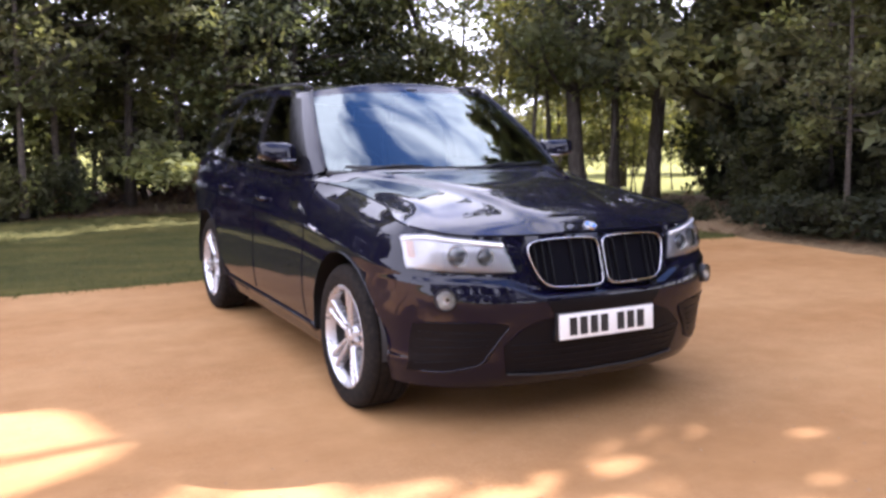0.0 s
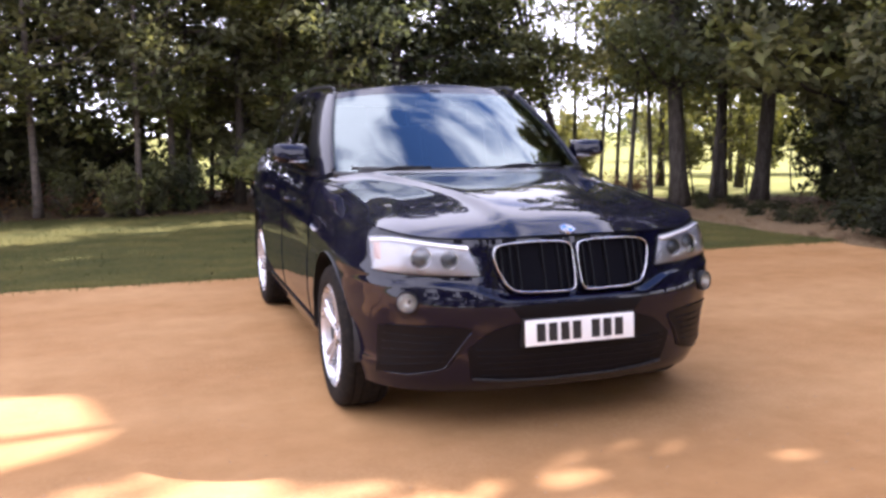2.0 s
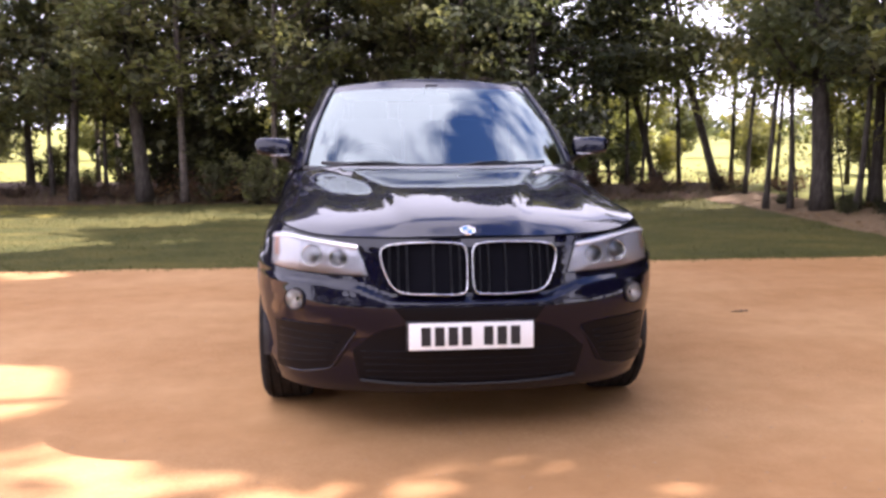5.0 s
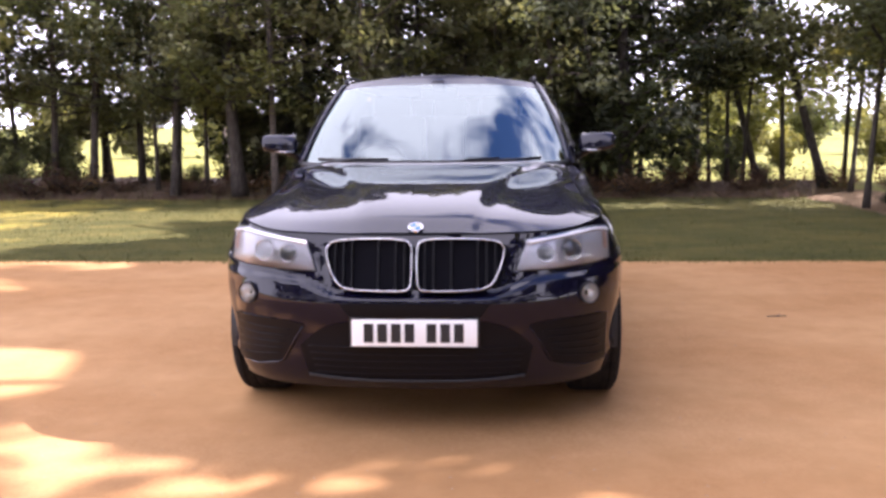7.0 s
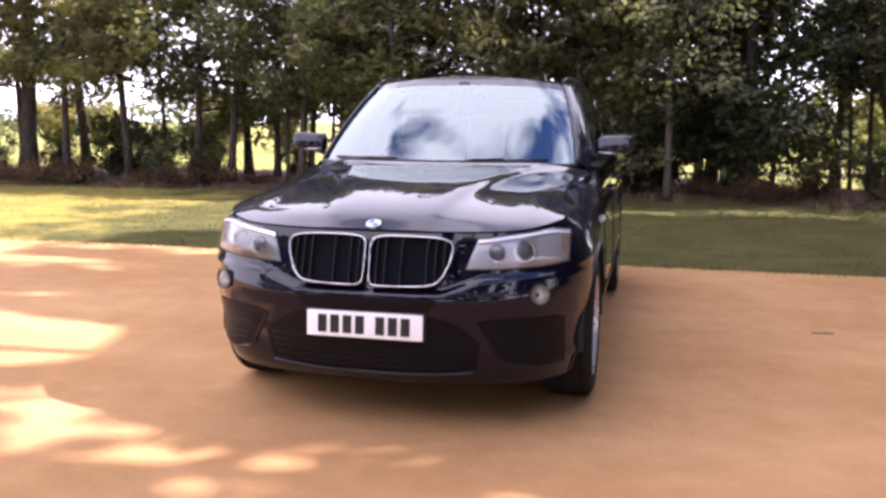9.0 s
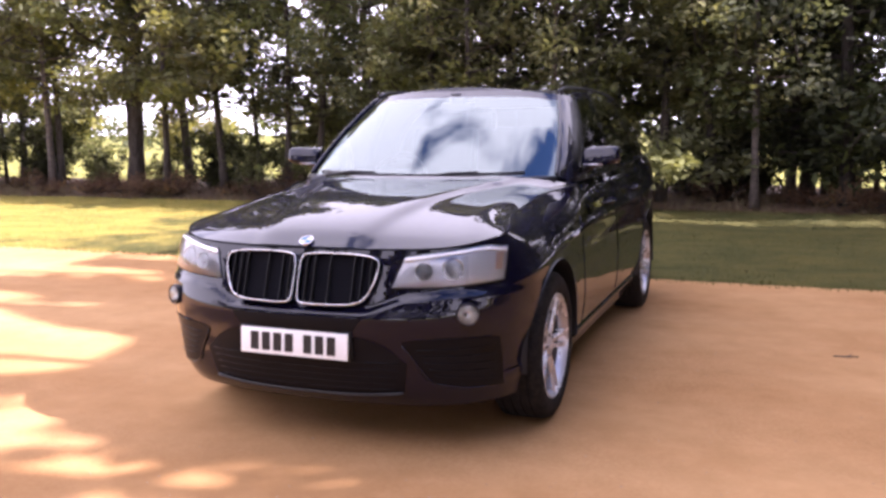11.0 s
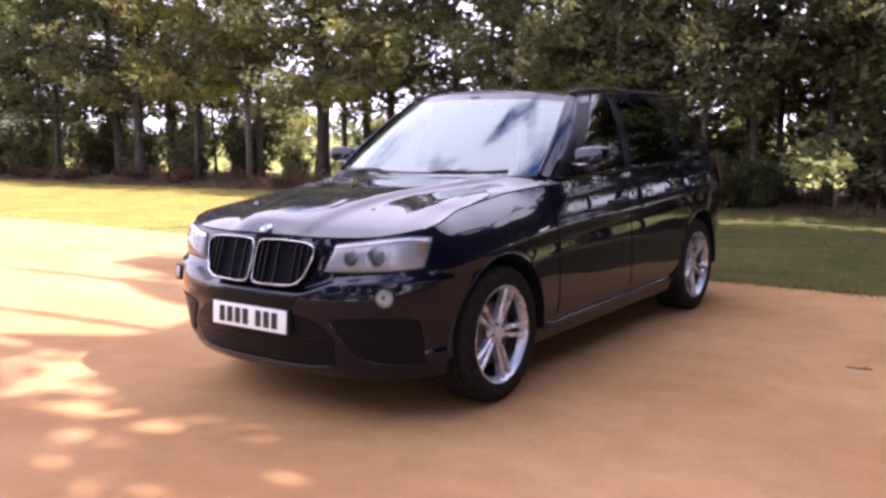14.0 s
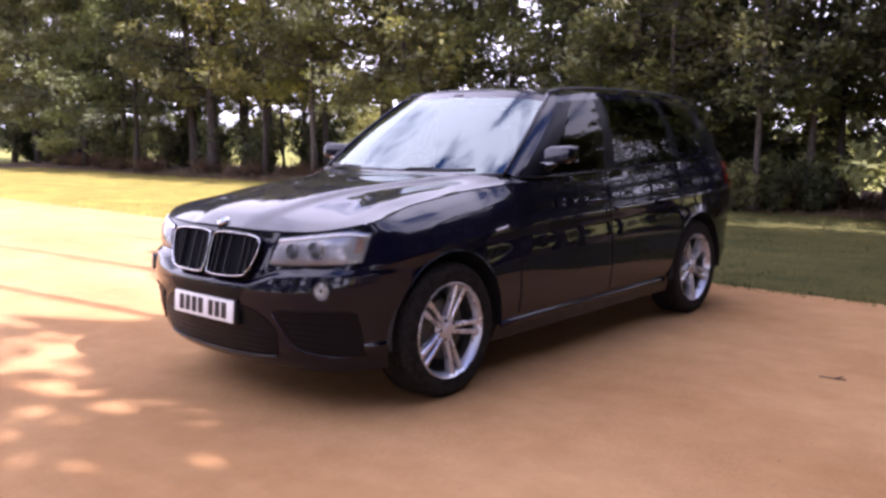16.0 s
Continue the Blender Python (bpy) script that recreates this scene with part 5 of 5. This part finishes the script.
for x in [*np.arange(-45, -7.6, 5.2), *np.arange(-7.4, 8.2, 2.5), 10.2, 12.4]:
    wood(rt.choice((open_crown, sparse) if x > 4.4 else (bare, light) if in_gap(x) else (broad, twin, dark) if x < -7.6 else (broad, broad, dark)), x + rt.uniform(-0.5, 0.5), 15.8 + rt.uniform(-0.8, 0.8), 1.25)
for x in np.arange(-40, 12, 0.9):
    if not in_gap(x) and rt.random() < (0.95 if -3.6 < x < 4.0 else 0.6):
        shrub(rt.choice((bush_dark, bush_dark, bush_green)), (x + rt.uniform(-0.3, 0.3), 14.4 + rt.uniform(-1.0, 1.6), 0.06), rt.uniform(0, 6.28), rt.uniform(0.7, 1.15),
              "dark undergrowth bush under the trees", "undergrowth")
for x, y, size in ((-2.25, 11.95, 0.55), (-1.75, 12.2, 0.6), (-3.1, 12.3, 0.5), (-1.2, 12.5, 0.55), (-9.0, 13.2, 0.6), (-8.2, 13.8, 0.5)):
    shrub(bush_green, (x, y, 0.02), rt.uniform(0, 6.28), size, "small leafy bush at the foot of the trees", "undergrowth")
for x in [*np.arange(-16.4, -11.6, 0.75), *np.arange(-8.1, -3.9, 0.65), *np.arange(4.4, 8.0, 0.9)]:
    if rt.random() < 0.72:
        shrub(rt.choice((bush_green, bush_dark)), (x + rt.uniform(-0.2, 0.2), 14.6 + rt.uniform(-0.8, 1.6), 0.02), rt.uniform(0, 6.28), rt.uniform(0.28, 0.62),
              "small green bush in the open wood edge", "undergrowth")
for x in np.arange(-30, 8, 0.9):
    shrub(low_dry, (x + rt.uniform(-0.5, 0.5), 12.9 + rt.uniform(-0.5, 0.8), 0.06), rt.uniform(0, 6.28), rt.uniform(0.5, 1.0), "low dry brown undergrowth in the litter", "dry undergrowth")
# sunlit bushes beyond the wood
for x in np.arange(-44, 34, 3.6):
    shrub(bush_light, (x + rt.uniform(-1, 1), 34 + rt.uniform(-3, 3), -0.06), rt.uniform(0, 6.28), rt.uniform(0.8, 1.4), "sunlit yellow-green bush in the meadow", "bushes in the meadow")

for x, y, s in ((8.6, 21.5, 0.5), (11.4, 22.0, 0.6), (14.4, 20.5, 0.8), (16.6, 19.6, 1.1), (18.6, 19.0, 1.2), (-12.4, 22.0, 0.8), (-8.0, 24.0, 0.7), (6.6, 23.0, 0.9), (8.0, 24.0, 1.1)):
    shrub(bush_light, (x, y, -0.06), rt.uniform(0, 6.28), s, "sunlit yellow-green bush behind the trees", "bushes in the meadow")


def far_hedge():
    """A line of trees across the meadow, too far off to tell apart."""
    rnd = random.Random(77)
    clumps = []
    for x in np.arange(-150, 130, 2.2):
        for k in range(4):
            clumps.append((np.array((x + rnd.uniform(-1.5, 1.5), 78 + rnd.uniform(-3, 3), rnd.uniform(0.6, 4.6) * (0.8 + 0.4 * math.sin(x * 0.13)))), rnd.uniform(1.0, 1.9), 0.8))
    v, f = leaf_cloud(77, clumps, 15000, 0.42, None, 0.0)
    v[:, 2] = np.maximum(v[:, 2], -0.3)
    tagged(new("far_hedge", fast_mesh("far_hedge", v, f, M_LEAF)), "far line of trees across the sunlit meadow", "trees", kind="stuff")


far_hedge()

# ---- the dense wood beside the yard ----
LIGHT_WAY = np.array(sun_dir)


# small flecks of sun on the sand: place, half length and half width
FLECKS = [(-0.18, -0.32, 0.12, 0.04), (0.22, -0.21, 0.08, 0.035), (-0.43, -0.65, 0.06, 0.03), (-0.13, -0.68, 0.06, 0.03), (0.03, -0.85, 0.14, 0.06), (0.28, -0.63, 0.06, 0.03),
          (0.63, -0.53, 0.18, 0.06), (0.52, -0.76, 0.12, 0.03), (-0.31, -0.87, 0.06, 0.03), (-0.11, -0.96, 0.08, 0.035), (0.23, -1.07, 0.05, 0.03), (0.50, -1.05, 0.06, 0.04), (0.88, -0.78, 0.06, 0.03),
          (0.99, -0.62, 0.05, 0.03), (1.03, -0.42, 0.09, 0.03), (-0.74, -0.45, 0.20, 0.04), (-1.04, -0.23, 0.10, 0.05), (-1.16, -0.46, 0.20, 0.09), (-1.65, -0.13, 0.22, 0.09), (-1.80, 0.20, 0.25, 0.06),
          (-2.6, -0.1, 0.5, 0.15)]


def sun_patch_cut(at):
    """Cuts side-tree crowns open for chosen sun patches on the yard: share of leaves."""
    def stays(p):
        q = p + at
        g = q - LIGHT_WAY * (q[:, 2:3] / LIGHT_WAY[2])
        x, y = g[:, 0], g[:, 1]
        open_yard = (x < -1.95) & (y > 0.57 + 0.5 * np.clip(x + 2.2, -0.9, 0)) & (y < 1.47 - 0.14 * (x + 2.2)) & (x < -1.97 - 0.25 * (y - 0.6)) | (x < -3.0) & (y > -0.1) & (y < 1.55 - 0.35 * (x + 3.0)) | (x < -4.8) & (y < 2.6) | (x < -5.4 - 0.9 * np.maximum(0, y - 4.6))
        front = np.zeros(len(x), bool)
        for fx, fy, rx, ry in FLECKS:
            c, n, m = (1.0, 0.0, 0.12) if fx < -1.1 else (0.76, 0.65, 0.066)
            front |= (((x - fx) * c + (y - fy) * n) / (rx + m)) ** 2 + (((y - fy) * c - (x - fx) * n) / (ry + 0.7 * m)) ** 2 < 1
        side = (x < 0.15) & (y < -1.0) & (np.sin(4.4 * x + 1.9 * np.sin(2.3 * y + 0.6)) * np.sin(9.1 * y + 2.0 * x + 1.5 * np.sin(3.1 * x)) + 0.35 * np.sin(7.7 * x - 5.3 * y) > 0.24)
        far = (x < -3.2) & (y > 2.2) & (y < 4.9) & (np.sin(y * 4.6 + 0.5 * x) > 0.15)
        return np.where(open_yard, 0.0, np.where(front | side | far, 0.06, 1.0))
    return stays


# tall trees added up-sun, mostly out of view, to cast the yard's shade
k = 0
for x, y, h in ((8.9, 7.2, 11.5), (9.2, 4.6, 12.0), (8.8, 2.2, 13.2), (9.0, -0.2, 13.4), (9.1, -2.6, 12.2), (8.8, -5.0, 11.2), (9.4, -7.5, 11.0), (10.5, 1.0, 16.8), (10.6, -1.5, 16.4), (10.4, 3.4, 16.8), (10.5, -4.0, 14.0), (10.6, 5.8, 16.5)):
    k += 1
    m = tree_meshes(50 + k, h, 1.3 if x < 10 else 5.0, 2.5, 19000 if x < 10 else 12000, 0.115 if x < 10 else 0.20, grow=0.15, lean=0.02, foliage=M_LEAF_D if k % 2 else M_LEAF, trunk=0.13, limbs=44, clump=0.66,
                    stays=sun_patch_cut(np.array((x, y, 0.1))))
    t = thing("tree", (x, y, 0.1), "tall dense dark tree beside the gravel, added to shade the yard", "tree", "trees beside the yard")
    part("trunk", m[0], t)
    part("crown", m[1], t)
for x, y, kk in ((11.2, 8.6, dark), (11.5, 6.0, dark), (11.3, 3.2, broad), (12.6, 0.6, dark), (9.7, 8.6, thick), (13.6, 5.0, dark), (15.5, 7.0, dark), (16.0, 3.5, dark), (14.2, 1.5, dark), (18.5, 5.5, dark), (12.9, 8.9, dark), (14.7, 9.0, dark), (16.9, 9.7, dark), (13.6, 7.1, dark), (16.6, 8.2, dark)):
    tree("tree", kk, (x, y, 0.1), rt.uniform(0, 6.28), rt.uniform(1.0, 1.2), WORDS[id(kk)] + " on the bank", "trees beside the yard")
tree("tree", ashen, (6.68, 3.9, 0.06), 2.0, 0.62, "slim grey-brown sapling on the bank", "trees beside the yard")
tree("tree", stem, (7.5, 4.8, 0.08), 1.0, 0.7, "thin young tree on the bank", "trees beside the yard")
for x, y, size in ((7.9, 6.2, 0.85), (7.3, 5.5, 0.7), (7.8, 4.9, 0.95), (7.9, 3.9, 0.9), (7.4, 2.9, 0.75), (7.8, 1.8, 0.9), (7.3, 5.9, 0.45), (6.95, 5.0, 0.4), (7.1, 3.4, 0.5), (7.0, 2.3, 0.45), (8.2, 5.6, 1.1), (8.6, 6.9, 0.9), (8.3, 2.8, 1.1)):
    shrub(bush_dark, (x, y, 0.08), rt.uniform(0, 6.28), size, "dark bush at the foot of the side trees", "undergrowth")
for x, y in ((8.9, 8.2), (8.7, 6.3), (10.2, 8.2), (8.3, 3.6), (9.9, 4.6), (8.0, 1.0), (9.8, 2.0), (12.3, 8.1), (13.9, 8.3), (15.3, 9.7), (14.6, 7.6), (11.6, 5.2)):
    shrub(bush_dark, (x, y, 0.1), rt.uniform(0, 6.28), rt.uniform(0.8, 1.2), "dark undergrowth bush under the trees", "undergrowth")

sapling = tree_meshes(23, 2.7, 0.75, 0.8, 620, 0.055, 0.04, foliage=M_LEAF_B, trunk=0.022, limbs=10, clump=0.34)
for x, y, size in ((7.25, 9.7, 0.8), (7.75, 9.9, 0.95), (8.25, 10.3, 0.85), (8.6, 10.0, 0.7), (9.0, 11.2, 1.0), (7.1, 10.9, 0.75), (9.8, 11.6, 0.9), (10.6, 11.2, 0.8)):
    tree("tree", sapling, (x, y, 0.08 - 0.06 * min(1.0, (y - 9.6) / 3.0)), rt.uniform(0, 6.28), size, "thin sunlit sapling at the meadow's edge", "saplings")

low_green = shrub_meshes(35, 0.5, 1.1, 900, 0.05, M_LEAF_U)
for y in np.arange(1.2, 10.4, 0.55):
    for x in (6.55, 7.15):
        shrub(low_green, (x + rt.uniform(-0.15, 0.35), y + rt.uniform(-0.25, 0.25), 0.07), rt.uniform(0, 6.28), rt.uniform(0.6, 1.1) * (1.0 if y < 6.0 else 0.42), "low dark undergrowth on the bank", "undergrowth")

for x, y, size in ((-4.2, 14.0, 0.9), (-3.5, 13.2, 0.75), (-2.75, 13.5, 0.85)):
    shrub(bush_dark, (x, y, 0.06), rt.uniform(0, 6.28), size, "dark undergrowth bush under the trees", "undergrowth")

# ---- across the yard: unseen trees added for dark reflections in the car ----
screen = tree_meshes(70, 7.0, 0.6, 2.2, 3600, 0.16, 0.03, foliage=M_LEAF_D)
for x in np.arange(-16, 9, 2.3):
    tree("tree", screen, (x + rt.uniform(-0.5, 0.5), -11.5 + rt.uniform(-0.8, 0.8), 0.0), rt.uniform(0, 6.28), rt.uniform(0.95, 1.2), "dense leafy unseen tree across the yard, added for dark reflections", "trees across the yard")

# ---- ground cover ----
def scatter(name, n, x0, x1, y0, y1, size, mat, label, category, upright, lift, seed, lean=0.4, wide=0.16, thin=None):
    """Blades, leaves or stones too many to count, as one mesh."""
    g = np.random.default_rng(seed)
    x, y = g.uniform(x0, x1, n), g.uniform(y0, y1, n)
    if thin is not None:
        ok = g.random(n) < thin(x, y)
        x, y = x[ok], y[ok]
    n = len(x)
    base = np.stack([x, y, lift(x, y)], 1)
    a = g.uniform(0, 2 * np.pi, n)
    s = (size * g.uniform(0.5, 1.4, n))[:, None]
    side = np.stack([np.cos(a), np.sin(a), 0 * a], 1)
    if upright:
        tip = np.stack([lean * g.normal(size=n), lean * g.normal(size=n), np.ones(n)], 1) * s
        v = np.stack([base - side * s * wide, base + side * s * wide, base + tip], 1).reshape(-1, 3)
        f = np.arange(3 * n).reshape(-1, 3)
    else:
        b = g.uniform(0.3, 0.7, n)[:, None]
        across = np.stack([-np.sin(a), np.cos(a), 0 * a], 1)
        up = np.array((0, 0, 1.0))
        v = np.stack([base - side * s, base + across * s * b + up * s * 0.35 * g.random((n, 1)), base + side * s + up * s * 0.3 * g.random((n, 1)), base - across * s * b], 1).reshape(-1, 3)
        f = np.arange(4 * n).reshape(-1, 4)
    return tagged(new(name, fast_mesh(name, v, f, mat)), label, category, kind="stuff")


def lawn_lift(x, y):
    return np.full(len(x), 0.006)


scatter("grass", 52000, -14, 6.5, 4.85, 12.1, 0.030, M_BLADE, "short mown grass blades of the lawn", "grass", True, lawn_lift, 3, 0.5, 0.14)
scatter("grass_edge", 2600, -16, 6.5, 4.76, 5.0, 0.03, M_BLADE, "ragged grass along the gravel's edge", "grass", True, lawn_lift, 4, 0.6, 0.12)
scatter("leaf_litter", 15000, -22, 7.1, 11.7, 15.5, 0.045, M_DRY, "dry brown leaves lying under the trees", "leaves", False,
        lambda x, y: 0.02 + 0.09 * np.clip((y - 11.9) / 1.6, 0, 1) + 0.02 * np.sin(x * 3.1) * np.sin(y * 2.3), 5)
scatter("bank_litter", 5000, 6.0, 11, 0, 9.6, 0.045, M_DRY, "dry brown leaves on the earth bank", "leaves", False,
        lambda x, y: 0.01 + 0.15 * np.clip((x - 5.9) / 1.1, 0, 1), 6)
scatter("tall_grass", 5200, -22, 7, 11.9, 14.0, 0.20, M_DRYGRASS, "tall dry grass at the wood's edge", "grass", True,
        lambda x, y: np.full(len(x), 0.0), 7, 0.5, 0.035, lambda x, y: 0.25 + 0.75 * (np.sin(x * 1.9) * np.sin(x * 0.7 + 1) > 0))
scatter("gravel_stone", 2600, -6, 6, -2.2, 4.8, 0.007, M_STONE, "small loose stones on the packed sand", "gravel", False, lambda x, y: np.full(len(x), 0.004), 8)


def twig(at, turn, length):
    """A short forked stick lying on the sand."""
    g = random.Random(12)
    way = np.array((math.cos(turn), math.sin(turn), 0.0))
    side = np.array((-way[1], way[0], 0.0))
    pts = [way * length * (q - 0.5) + side * g.uniform(-0.008, 0.008) + np.array((0, 0, 0.006)) for q in np.linspace(0, 1, 7)]
    t = thing("twig", at, "short dark forked twig lying on the sand", "twig")
    part("stick", tube("stick", pts, 0.0035, M_ASHEN, 6), t)
    part("fork", tube("fork", [pts[3], pts[3] + way * 0.03 + side * 0.03, pts[3] + way * 0.05 + side * 0.055 + np.array((0, 0, 0.008))], 0.0025, M_ASHEN, 5), t)


twig((2.30, 2.50, 0.0), 0.2, 0.14)
